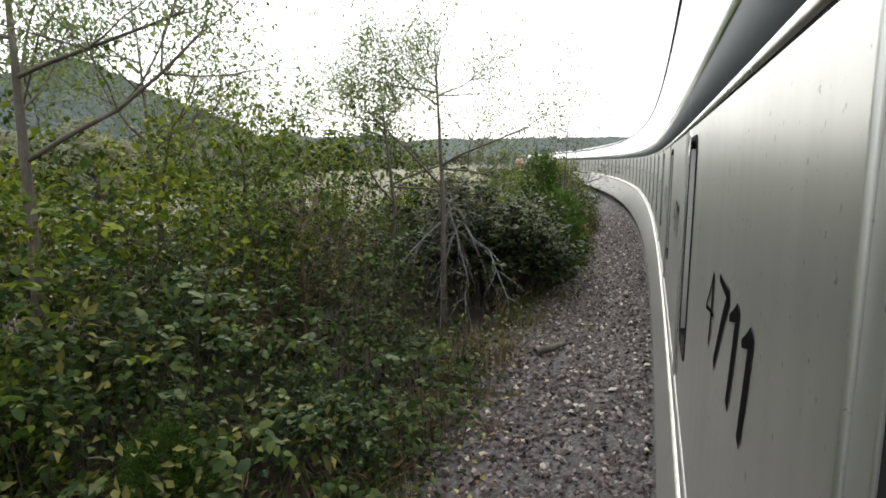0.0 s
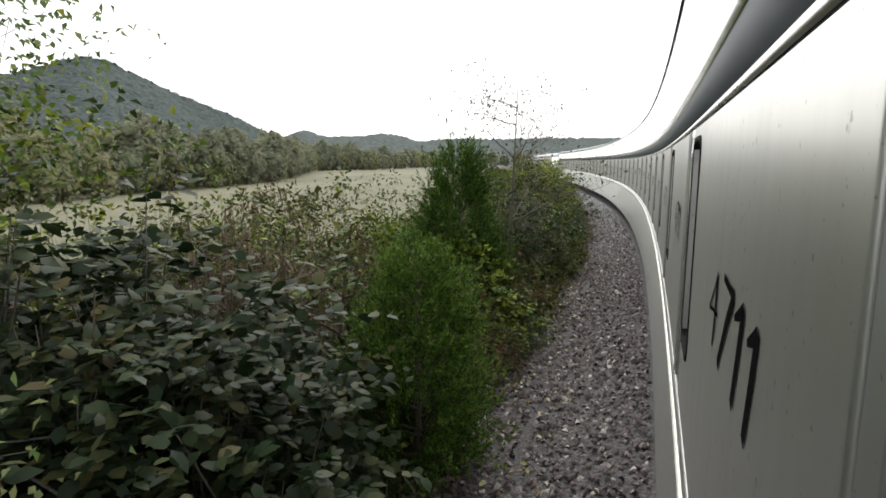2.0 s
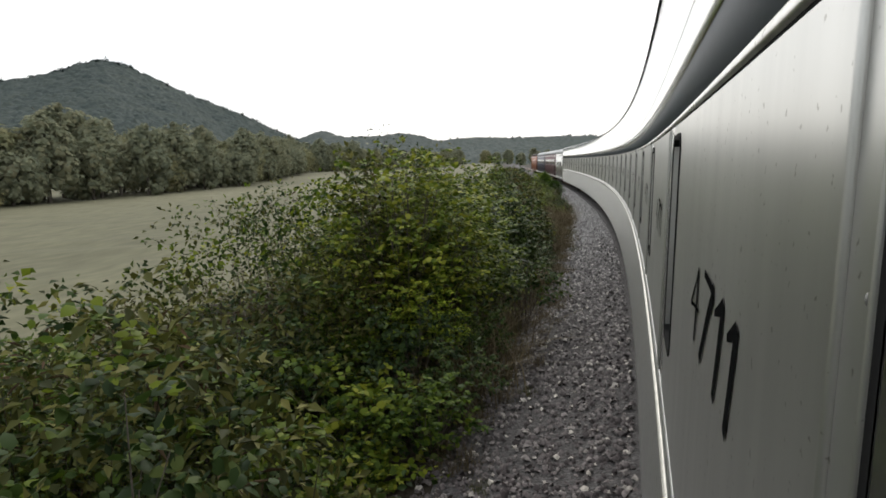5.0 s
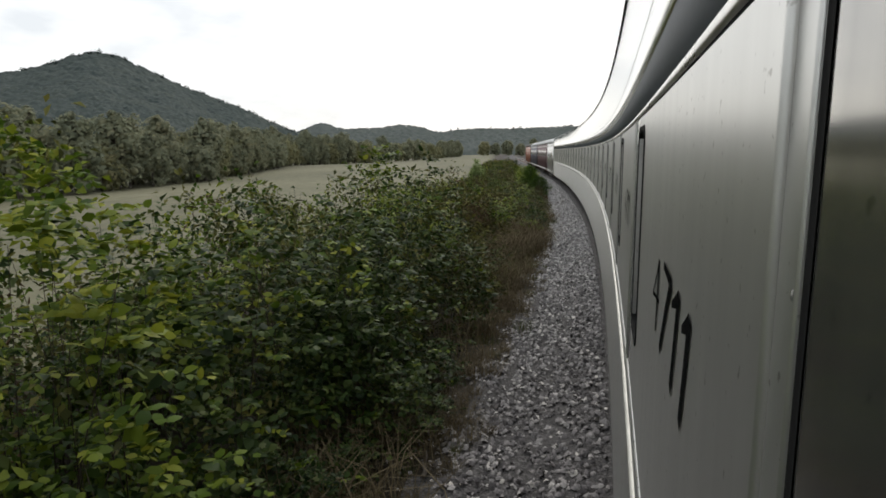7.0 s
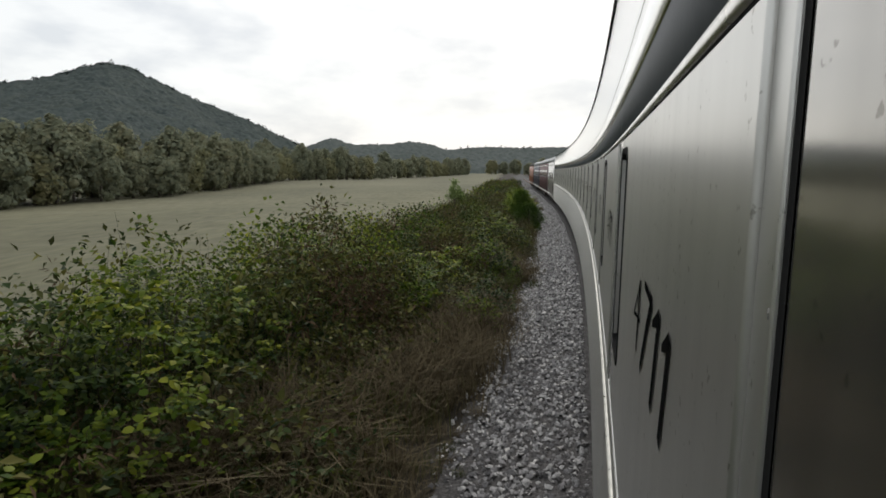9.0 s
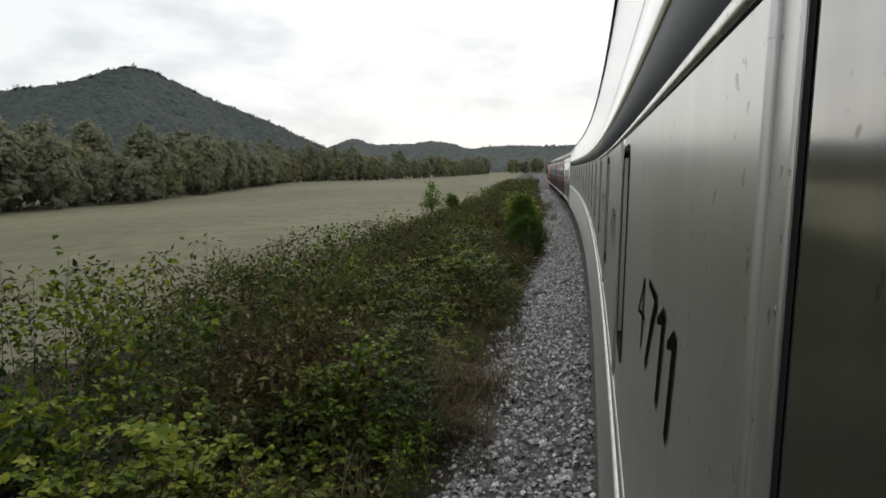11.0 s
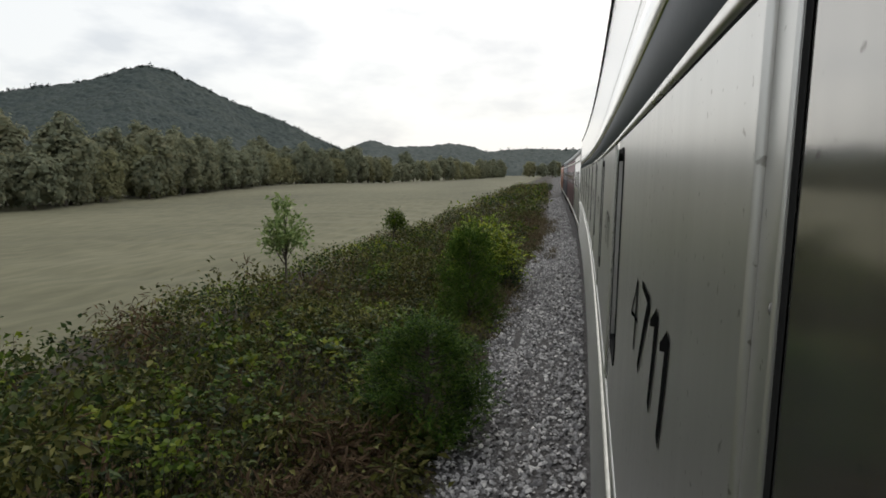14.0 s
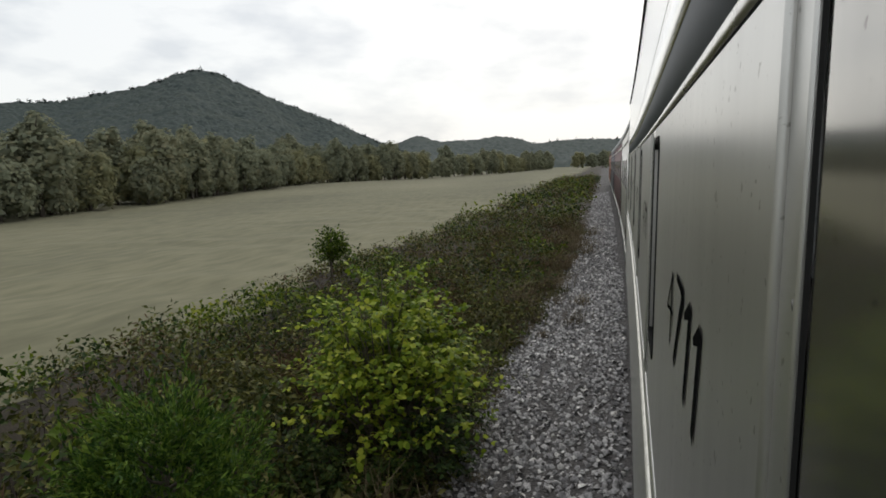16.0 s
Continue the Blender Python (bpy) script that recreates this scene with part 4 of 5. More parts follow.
def raise_plants(most):
    """Builds what was noted: the plants nearest the line as things of their own, the rest of each kind as one mass."""
    by_name = {}
    for d, m in PLANTED:
        by_name.setdefault(d["name"], []).append((d, m))
    for name, items in by_name.items():
        def far(it):
            s, q = line_coords(np.array(it[1].translation.x), np.array(it[1].translation.y))
            return float(q) * (0.15 if name == "weed_clump" else 1.0) + max(0.0, float(s) - 12) * 0.4 + (math.sin(it[1].translation.x * 91.7) + 1 if name == "weed_clump" else 0)
        items.sort(key=far)
        first = {}
        for d, m in items[:most]:
            key = id(d)
            if key not in first:
                if len(d["parts"]) == 1:
                    ob = thing(name, d["parts"][0][1], m, label=d["label"], category=d["category"], group=d["group"])
                else:
                    ob = thing(name, None, m, label=d["label"], category=d["category"], group=d["group"])
                    for pn, me, lb in d["parts"]:
                        part(pn, me, ob, lb, "stuff")
                first[key] = ob
            else:
                copy_thing(first[key], m)
        rest = items[most:] if name == "grass_tuft" else []
        if rest:
            vs, fs, n = [], [], 0
            for d, m in rest:
                me = d["parts"][0][1]
                v = np.empty(len(me.vertices) * 3)
                me.vertices.foreach_get("co", v)
                v = v.reshape(-1, 3) @ np.array(m.to_3x3()).T + np.array(m.translation)
                f = np.empty(len(me.loops), np.int32)
                me.loops.foreach_get("vertex_index", f)
                vs.append(v)
                fs.append((f.reshape(len(me.polygons), -1) + n, me.materials[0]))
                n += len(v)
            for mat in {id(b): b for _, b in fs}.values():
                f = np.concatenate([a for a, b in fs if b is mat])
                keep = np.unique(f)
                back = np.full(n, -1)
                back[keep] = np.arange(len(keep))
                thing("grass", mesh("grass", np.concatenate(vs)[keep], back[f], mat), label="bent brown and green grass beside the gravel", category="grass", kind="stuff")


G_HEDGE, G_WEED = "shrubs along the track", "weeds along the track"
shrub_green = Kind([lambda k=k: plant("shrub", *leafy_shrub(20 + k, 0.62, 1.5, 60, 8, 0.105, 0.078, M_LEAF_GREEN), label="leafy green bramble shrub in the trackside hedge", category="shrub", group=G_HEDGE) for k in range(4)])
shrub_dark = Kind([lambda k=k: plant("shrub", *leafy_shrub(40 + k, 0.7, 1.6, 60, 8, 0.105, 0.078, M_LEAF_DARK), label="dense dark green shrub in the trackside hedge", category="shrub", group=G_HEDGE) for k in range(4)])
shrub_yellow = Kind([lambda k=k: plant("shrub", *leafy_shrub(60 + k, 0.55, 1.2, 56, 8, 0.11, 0.085, M_LEAF_YELLOW, 0.6), label="yellow-green leafy shrub turning for autumn", category="shrub", group=G_HEDGE) for k in range(3)])
shrub_vine = Kind([lambda k=k: plant("shrub", *leafy_shrub(70 + k, 0.6, 1.3, 230, 9, 0.060, 0.05, M_LEAF_VINE, 0.6), label="round shrub smothered in bright yellow-green vine leaves", category="shrub", group=G_HEDGE) for k in range(2)])
shrub_big = Kind([lambda k=k: plant("shrub", *leafy_shrub(80 + k, 0.8, 1.9, 120, 8, 0.105, 0.078, M_LEAF_BIG, 0.6), label="broad-leaved shrub with greying and brown leaves", category="shrub", group=G_HEDGE) for k in range(2)])
weed = Kind([lambda k=k: plant("weed_clump", *weed_clump(100 + k, 0.42, 1.15, 17, M_LEAF_WEED), label="tall drying weeds with brown seed heads", category="weed", group=G_WEED) for k in range(4)])
weed_green = Kind([lambda k=k: plant("weed_clump", *weed_clump(120 + k, 0.42, 1.1, 18, M_LEAF_GREEN, k % 2 == 0, 0.095), label="tall green leafy weeds", category="weed", group=G_WEED) for k in range(3)])
tuft_dead = Kind([lambda k=k: plant("grass_tuft", grass_mesh(140 + k, 95, 0.22, 0.62, M_STRAW, 0.9), None, label="tuft of bent dead brown grass", category="grass", group="grass tufts along the track") for k in range(3)])
tuft_green = Kind([lambda k=k: plant("grass_tuft", grass_mesh(150 + k, 85, 0.2, 0.45, M_GRASS, 0.5), None, label="tuft of dull green grass", category="grass", group="grass tufts along the track") for k in range(2)])
juniper = Kind([lambda k=k: plant("juniper", *juniper_mesh(160 + k, 0.78, 1.75, 84, 22, 20), label="dense dark green juniper bush at the gravel edge", category="juniper", group="junipers by the track") for k in range(2)])
leafy_tree = Kind([lambda k=k: plant("tree", *tree_mesh(170 + k, 6.2, 0.07, (14, 9, 14)[k], 0.060, M_LEAF_TREE, M_BARK, 0.42), label="slender leafy tree in the trackside brush", category="tree", group="trees by the track") for k in range(3)])
bare_tree = Kind([lambda k=k: plant("tree", *tree_mesh(180 + k, 4.7, 0.055, 0.22, 0.07, M_LEAF_DARK, M_BARK, 0.2, 4, 0.95, 0.06), label="nearly bare grey-twigged small tree", category="tree", group="trees by the track") for k in range(2)])
bare_brush = Kind([lambda k=k: plant("bare_bush", *tree_mesh(190 + k, 1.9, 0.05, 0.12, 0.06, M_LEAF_WEED, M_BROWN, 0.1, 3, 1.0, 0.05), label="tangle of bare brown branches in the brush", category="shrub", group=G_HEDGE) for k in range(2)])
dark_brush = Kind([lambda k=k: plant("dead_bramble", *tree_mesh(195 + k, 1.8, 0.022, 1.2, 0.06, M_LEAF_DARK, M_TWIG, 0.1, 3, 1.0, 0.05), label="brown tangle of dead brambles and twigs, darkened for tree shade", category="shrub", group=G_HEDGE) for k in range(2)])

random.seed(11)
U = random.uniform


def patch(s, q, seed=0.0, size=0.33):
    """Slow change from place to place, about -1 to 1."""
    return noise.noise(Vec((s * size, q * size, 3.7 + seed))) * 1.9


# thick brush with trees at the start of the line
for s, q, sc, k in ((-66.9, 3.75, 0.9, 0), (-66.5, 5.0, 0.9, 0), (-73.2, 5.6, 1.0, 2), (-67.3, 7.6, 0.85, 1), (-72.0, 8.4, 1.1, 2), (-70.0, 7.2, 0.9, 1)):
    leafy_tree.put(stand(s, q, sc), k)
for s, q, sc in ((-63.6, 2.5, 0.85), (-69.2, 3.4, 1.2), (-70.5, 3.2, 1.1), (-72.5, 3.0, 1.25), (-73.4, 3.6, 1.3), (-71.4, 4.0, 1.3), (-69.4, 2.7, 1.0),
                 (-62.6, 4.4, 1.2), (-61.7, 4.9, 1.25), (-62.2, 3.9, 1.1), (-61.0, 5.4, 1.1), (-56.0, 2.4, 0.7), (-54.4, 2.3, 0.8), (-52.8, 2.4, 0.7), (-53.6, 3.0, 0.9), (-55.2, 2.8, 0.9)):
    (dark_brush if s < -63.5 or s > -58 else bare_brush).put(stand(s, q, sc))
bare_tree.put(stand(-56.3, 2.25, 0.98, 0.5, here=True), 0)
bare_tree.put(stand(-55.5, 2.6, 0.8, 4.0, here=True), 1)
bare_tree.put(stand(-54.3, 2.2, 0.62, 2.5, here=True), 1)
for s in np.arange(-80, -63, 0.95):
    for q in np.arange(2.8, 8.6, 1.05):
        p = patch(s, q)
        if p > -0.55 and not (-69.2 < s < -64 and q < 5.2):
            kd = shrub_dark if p > 0.3 else shrub_green if p > 0.1 else random.choice((dark_brush, dark_brush, bare_brush, weed))
            if q < 4.4:
                kd = random.choice((dark_brush, dark_brush, shrub_dark, dark_brush))
            kd.put(stand(s + U(-0.4, 0.4), q + U(-0.35, 0.35), U(0.75, 1.2) * (0.9 if q < 3.5 else 1.25)))
for s in np.arange(-63.4, -60.2, 0.5):
    for q in np.arange(3.3 if s < -61.9 else 4.2, 6.6, 0.7):
        bare_brush.put(stand(s + U(-0.3, 0.3), q + U(-0.3, 0.3), U(0.8, 1.15)))
for s, q, sc in ((-63.4, 2.5, 0.7), (-63.0, 2.9, 0.8), (-62.6, 2.4, 0.55)):
    shrub_dark.put(stand(s, q, sc))
juniper.put(stand(-62.8, 1.85, 0.85, None, 1.75, here=True), 0)
juniper.put(stand(-62.2, 2.1, 0.6, None, 1.6, here=True), 1)
juniper.put(stand(-57.7, 3.0, 1.65, None, 1.12, here=True), 1)
juniper.put(stand(-57.5, 3.5, 1.3, None, 1.05, here=True), 0)
juniper.put(stand(-57.3, 2.6, 1.0, None, 0.95, here=True), 1)
for s, q, sc in ((-59.7, 2.5, 1.15), (-59.0, 2.7, 1.1), (-60.2, 3.0, 1.0), (-58.9, 3.4, 1.0), (-59.6, 3.6, 1.1), (-60.4, 2.3, 0.7)):
    shrub_yellow.put(stand(s, q, sc, here=True))
for s, q, sc in ((-65.0, 2.15, 1.1), (-64.6, 2.6, 1.15), (-65.4, 2.8, 1.2), (-64.3, 3.3, 1.2), (-65.2, 3.6, 1.25)):
    shrub_big.put(stand(s, q, sc, here=True))
for s, q, sc in ((-64.1, 2.3, 0.9), (-64.0, 3.8, 1.35), (-65.0, 4.4, 1.4), (-63.7, 3.0, 1.1), (-65.8, 4.9, 1.4)):
    shrub_dark.put(stand(s, q, sc, here=True))
juniper.put(stand(-74.4, 2.55, 0.6, None, 0.8, here=True), 0)
juniper.put(stand(-74.0, 3.2, 0.75, None, 0.85, here=True), 1)
for s, q, sc in ((-53.0, 1.9, 1.3), (-52.2, 2.2, 1.3), (-53.6, 2.6, 1.4), (-51.4, 2.0, 1.1)):
    shrub_dark.put(stand(s, q, sc, None, 1.15, here=True))
shrub_tall = Kind([lambda k=k: plant("shrub", *leafy_shrub(95 + k, 1.05, 3.1, 230, 9, 0.092, 0.068, (M_LEAF_YELLOW, M_LEAF_VINE, M_LEAF_GREEN)[k]), label="tall dense shrub with large bright green leaves", category="shrub", group=G_HEDGE) for k in range(3)])
for s, q, sc, k in ((-45.1, 3.0, 1.12, 0), (-44.2, 2.75, 1.0, 0), (-43.3, 3.5, 1.0, 0), (-42.5, 3.0, 0.85, 1), (-46.0, 2.4, 0.5, 1),
                   (-30.4, 5.5, 0.85, 2), (-29.0, 5.1, 0.9, 2), (-27.8, 5.0, 0.78, 0), (-26.4, 4.9, 0.8, 2), (-25.0, 4.8, 0.74, 2), (-23.6, 4.7, 0.7, 2), (-22.0, 4.7, 0.66, 0), (-20.2, 4.9, 0.6, 2)):
    shrub_tall.put(stand(s, q, sc, here=True), k)
for s in np.arange(-60, -49, 0.75):
    for q in np.arange(4.7, 8.8, 0.9):
        p = patch(s, q)
        (weed if p < 0.1 else weed_green if p < 0.5 else shrub_yellow).put(stand(s + U(-0.3, 0.3), q + U(-0.4, 0.4), U(0.75, 1.15)))
# a tall thicket between the first brush and the field
thicket = Kind([lambda k=k: plant("thicket", *leafy_shrub(90 + k, 1.25, 2.9, 100, 8, 0.15, 0.11, (M_LEAF_YELLOW, M_LEAF_TREE)[k], 0.5), label="tall dense thicket of green saplings and vines", category="thicket", group="thickets behind the brush") for k in range(2)])
for s in np.arange(-80, -60.5, 1.5):
    for q in (8.6, 10.4):
        thicket.put(stand(s + U(-0.5, 0.5), q + U(-0.4, 0.4), U(0.85, 1.15)))
for s in np.arange(-60.5, -53, 1.3):
    thicket.put(stand(s + U(-0.5, 0.5), 8.9 + U(-0.4, 0.4), U(0.6, 0.8)))
# the green hedge
for s in np.arange(-49.2, -24, 0.72):
    edge = (3.0 if s > -43 else 2.6) + 0.3 * patch(s, 0, 4)
    for q in np.arange(edge, 5.6, 0.82):
        high = float(np.interp(s, [-50, -47.5, -46.3, -45, -42.6, -41.5, -34, -30, -27, -24], [0.9, 0.8, 0.8, 1.3, 1.3, 1.15, 1.1, 1.1, 1.05, 0.95]))
        if high > 1.3 and q < 2.7:
            high = 1.0
        p, p2 = patch(s, q), patch(s, q, 9)
        if p2 < -0.85 or (-32.5 < s < -24 and q < 4.1):
            if p2 > 0.2:
                dark_brush.put(stand(s, q, 0.45))
            continue
        if -40.5 < s < -32.5 and q < 4.4:
            kd = shrub_dark if p > -0.2 else weed
            high *= 1.12
        else:
            kd = shrub_yellow if p > 0.55 else shrub_green if p > 0.0 else shrub_dark if p > -0.35 else random.choice((weed_green, weed, shrub_green))
        kd.put(stand(s + U(-0.3, 0.3), q + U(-0.3, 0.3), U(0.7, 1.15) * high ** 0.6 * (0.78 if q < edge + 0.4 else 1.0), None, high ** 0.55 * (1 + 0.25 * p2)))
    for q in np.arange(5.6, 8.6, 0.95):
        p = patch(s, q)
        (weed if p < 0.2 else weed_green if p < 0.6 else shrub_green).put(stand(s + U(-0.3, 0.3), q + U(-0.4, 0.4), U(0.85, 1.3)))
for s, q, h in ((-44.2, 4.0, 0.74), (-43.4, 4.5, 0.72)):
    bare_tree.put(stand(s, q, h))
# lower weeds
for s in np.arange(-24, 0.5, 0.66):
    edge = (2.5 if s < -6 else 3.3) + 0.25 * patch(s, 0, 4)
    for q in np.arange(edge, 8.2, 0.82):
        p, p2 = patch(s, q), patch(s, q, 9)
        if p2 < -0.95:
            continue
        kd = weed if p < -0.1 else weed_green if p < 0.25 else shrub_green if p < 0.4 else shrub_dark if p < 0.75 else shrub_yellow
        if q > 5.6:
            kd = weed if p < 0.3 else weed_green if p < 0.7 else bare_brush
        k = 0.74 if kd in (shrub_green, shrub_yellow, shrub_dark) else 0.6 if kd is bare_brush else 1.0
        kd.put(stand(s + U(-0.3, 0.3), q + U(-0.3, 0.3), U(0.75, 1.1) * k * (0.75 if q < edge + 0.3 else 1.0), None, 1 + 0.28 * p2))
juniper.put(stand(-3.2, 1.7, 0.95, None, 0.8, here=True), 0)
juniper.put(stand(2.3, 2.2, 1.38, None, 0.84, here=True), 1)
for s, q, sc, up in ((5.6, 2.3, 1.35, 1.2), (6.3, 2.5, 0.9, 1.2)):
    shrub_vine.put(stand(s, q, sc, None, up, here=True))
for s, q, sc in ((5.2, 1.7, 0.55), (4.8, 2.0, 0.62), (5.9, 1.62, 0.55), (4.6, 2.6, 0.75), (4.7, 2.9, 0.85)):
    shrub_dark.put(stand(s, q, sc, here=True))
for s in np.arange(0.5, 42, 0.85):
    for q in np.arange(3.4 if s < 8.5 else 2.5, 7.6, 0.95):
        low = float(np.interp(s, [0, 8, 14, 40], [0.7, 0.52, 0.46, 0.46])) * float(np.interp(q, [2.5, 6, 8], [1.0, 0.85, 0.6]))
        p = patch(s, q)
        (weed if p < 0.35 else weed_green).put(stand(s + U(-0.4, 0.4), q + U(-0.4, 0.4), U(0.7, 1.1) * low))
for s in np.arange(42, 110, 2.2):
    for q in np.arange(2.4, 8.0, 1.5):
        random.choice((weed, weed, shrub_dark)).put(stand(s + U(-1, 1), q + U(-0.6, 0.6), U(0.8, 1.2) * 0.75))


# bushes that stand out of the weeds
for s, q, sc, kd in ((-0.4, 4.3, 1.1, shrub_yellow), (-1.2, 4.8, 1.0, shrub_green), (-7.6, 3.0, 1.0, shrub_yellow), (-9.0, 3.7, 1.1, shrub_green), (-11.8, 3.3, 1.0, shrub_dark), (-12.6, 4.4, 1.15, shrub_yellow), (-15.0, 4.8, 1.2, shrub_green),
                     (-19.6, 3.6, 1.15, shrub_yellow), (-20.6, 4.3, 1.25, shrub_dark), (-22.4, 3.8, 1.2, shrub_green), (-5.2, 4.0, 1.0, shrub_dark), (-3.6, 5.2, 1.0, shrub_green), (-17.0, 5.3, 1.2, shrub_dark), (9.5, 3.6, 0.8, shrub_green), (12.0, 3.0, 0.75, shrub_green), (14.5, 3.8, 0.8, shrub_yellow), (18.0, 3.2, 0.8, shrub_green)):
    kd.put(stand(s, q, sc, here=True))


# young trees at the field's edge
def young_tree_mesh(seed, h, z0, rad, clusters, per, ln, mat):
    r = np.random.default_rng(seed)
    st = Soup()
    tube(st, [(0, 0, -0.1), (0.03, 0.02, h * 0.45), (0, 0, h * 0.8)], [0.03, 0.022, 0.006], 6)
    c = fill_dome(r, clusters, rad, h - z0)
    c[:, 2] += z0 - (h - z0) * 0.2
    for p in c[: clusters // 2]:
        tube(st, [np.array([0.0, 0, p[2] * 0.75]), p * 0.6 + np.array([0, 0, p[2] * 0.33]), p], [0.010, 0.007, 0.003], 4)
    pts = np.repeat(c, per, 0) + r.normal(0, 0.09, (clusters * per, 3))
    v, f = leaf_soup(r, pts, unit(pts - np.array([0, 0, z0])), ln, ln * 0.65, 0.3, 0.6)
    return st.build("trunk", M_BARK), mesh("crown", v, f, mat)


young_tree = Kind([lambda: plant("tree", *young_tree_mesh(201, 3.25, 1.2, 0.52, 46, 24, 0.11, M_LEAF_PALE), label="young broad-leaved tree at the field edge", category="tree", group="young trees at the field edge"),
                   lambda: plant("tree", *young_tree_mesh(202, 1.75, 0.5, 0.34, 60, 26, 0.075, M_LEAF_GREEN), label="small dark green tree at the field edge", category="tree", group="young trees at the field edge"),
                   lambda: plant("tree", *young_tree_mesh(203, 1.7, 0.9, 0.4, 16, 14, 0.09, M_LEAF_GREEN), label="thin young sapling at the field edge", category="tree", group="young trees at the field edge")])
young_tree.put(stand(2.1, 6.2, 0.97, here=True), 0)
young_tree.put(stand(14.2, 7.3, 1.15, here=True), 1)
young_tree.put(stand(-13.5, 7.4, 1.1), 2)
young_tree.put(stand(-9.7, 7.0, 0.8), 2)
# dead brambles spilling onto the old gravel
for _ in range(16):
    dark_brush.put(stand(U(-60.5, -54.5), U(1.6, 2.7), U(0.25, 0.45), None, 0.7))
# grass along the gravel
for s in np.arange(-82, 30, 0.42):
    for q in (1.85, 2.15, 2.5) if s < -47 or s > -6 else (1.95, 2.15, 2.35, 2.55, 2.75):
        if random.random() < 0.6:
            kd = tuft_dead if random.random() < (0.75 if s > -50 else 0.35) else tuft_green
            kd.put(stand(s + U(-0.2, 0.2), q + U(-0.18, 0.2), U(0.5, 1.0) * (0.6 if q < 2 else 1.0)))
for c, qc, n in ((-26.0, 2.7, 26), (-25.0, 3.0, 20), (-17.5, 2.5, 16), (-23.6, 2.5, 14), (-45.0, 3.0, 14)):
    for _ in range(n):
        tuft_dead.put(stand(c + U(-1.3, 1.3), qc + U(-0.5, 0.5), U(0.9, 1.5)))
for c, qc, n in ((-16.6, 3.3, 34), (-17.6, 3.9, 20), (-29.6, 4.0, 26), (-28.8, 3.2, 18), (-23.5, 2.3, 16)):
    for _ in range(n):
        tuft_dead.put(stand(c + U(-0.9, 0.9), qc + U(-0.6, 0.6), U(1.2, 1.9), here=True))
for _ in range(110):
    (tuft_dead if random.random() < 0.6 else tuft_green).put(stand(U(-47, -22), U(2.4, 4.2), U(0.8, 1.3)))
for s, q, sc in ((11.0, 1.25, 0.6), (12.6, 1.2, 0.5), (20, 1.4, 0.8), (22, 1.5, 0.8), (25, 1.4, 0.8)):
    tuft_dead.put(stand(s, q, sc))


# ------------------------------------------------------------------ the undergrowth between the gravel and the field
def value_noise(s, q, size, seed):
    """Smooth noise from -1 to 1 on a grid of the given size."""
    r = np.random.default_rng(seed)
    g = r.uniform(-1, 1, (256, 256))
    a, b = (np.asarray(s) + 300) / size, (np.asarray(q) + 50) / size
    i, j = np.floor(a).astype(int), np.floor(b).astype(int)
    u, v = a - i, b - j
    u, v = u * u * (3 - 2 * u), v * v * (3 - 2 * v)
    i, j = i % 255, j % 255
    return g[i, j] * (1 - u) * (1 - v) + g[i + 1, j] * u * (1 - v) + g[i, j + 1] * (1 - u) * v + g[i + 1, j + 1] * u * v


GROWTH_S = [-86, -65, -63, -61.5, -60, -52, -50, -47.5, -46.3, -45, -43.5, -42.6, -41.5, -30, -24, -18, -10, -2, 4, 10, 34, 120]
GROWTH_H = [2.5, 2.5, 2.0, 1.5, 1.25, 1.2, 1.5, 1.25, 1.3, 2.1, 2.25, 2.2, 2.1, 2.05, 1.75, 1.5, 1.35, 1.05, 0.8, 0.62, 0.5, 0.7]


def growth_height(s, q):
    base = np.interp(s, GROWTH_S, GROWTH_H) + 1.25 * np.interp(s, [-66, -63, -54, -50.5], [0, 1, 1, 0]) * np.interp(q, [4.2, 6.0], [0, 1])
    base = base * (1 - 0.55 * np.interp(s, [-33, -31, -25, -23], [0, 1, 1, 0]) * np.interp(q, [3.9, 4.6], [1, 0]))
    edge = 2.05 + 0.35 * value_noise(s, s * 0, 1.3, 1) + np.interp(s, [-50, -46, -10, -5], [0.0, 0.75, 0.45, 0.0])
    rise = np.clip((q - edge) / 1.1, 0, 1) ** 0.6
    back = np.interp(q, [5.5, 7.0, 8.6, 9.2], [1.0, 0.85, 0.6, 0.0])
    back = np.where(s < -63, np.interp(q, [2, 3.2, 4.5, 6.0, 9.5], [0.4, 0.55, 0.9, 1.25, 1.3]), back)
    lumps = 1 + 0.46 * value_noise(s, q, 1.3, 2) + 0.42 * value_noise(s, q, 0.5, 3)
    lumps = lumps * (1 + 0.5 * np.interp(s, [-30, -22], [0, 1]) * value_noise(s, q, 2.3, 4))
    low = np.interp(s, [-6, -4, 9, 12], [0, 1, 1, 0]) * np.interp(q, [3.0, 4.2], [0.55, 0])
    return base * rise * back * np.clip(lumps, 0.25, 1.6) * (1 - low)


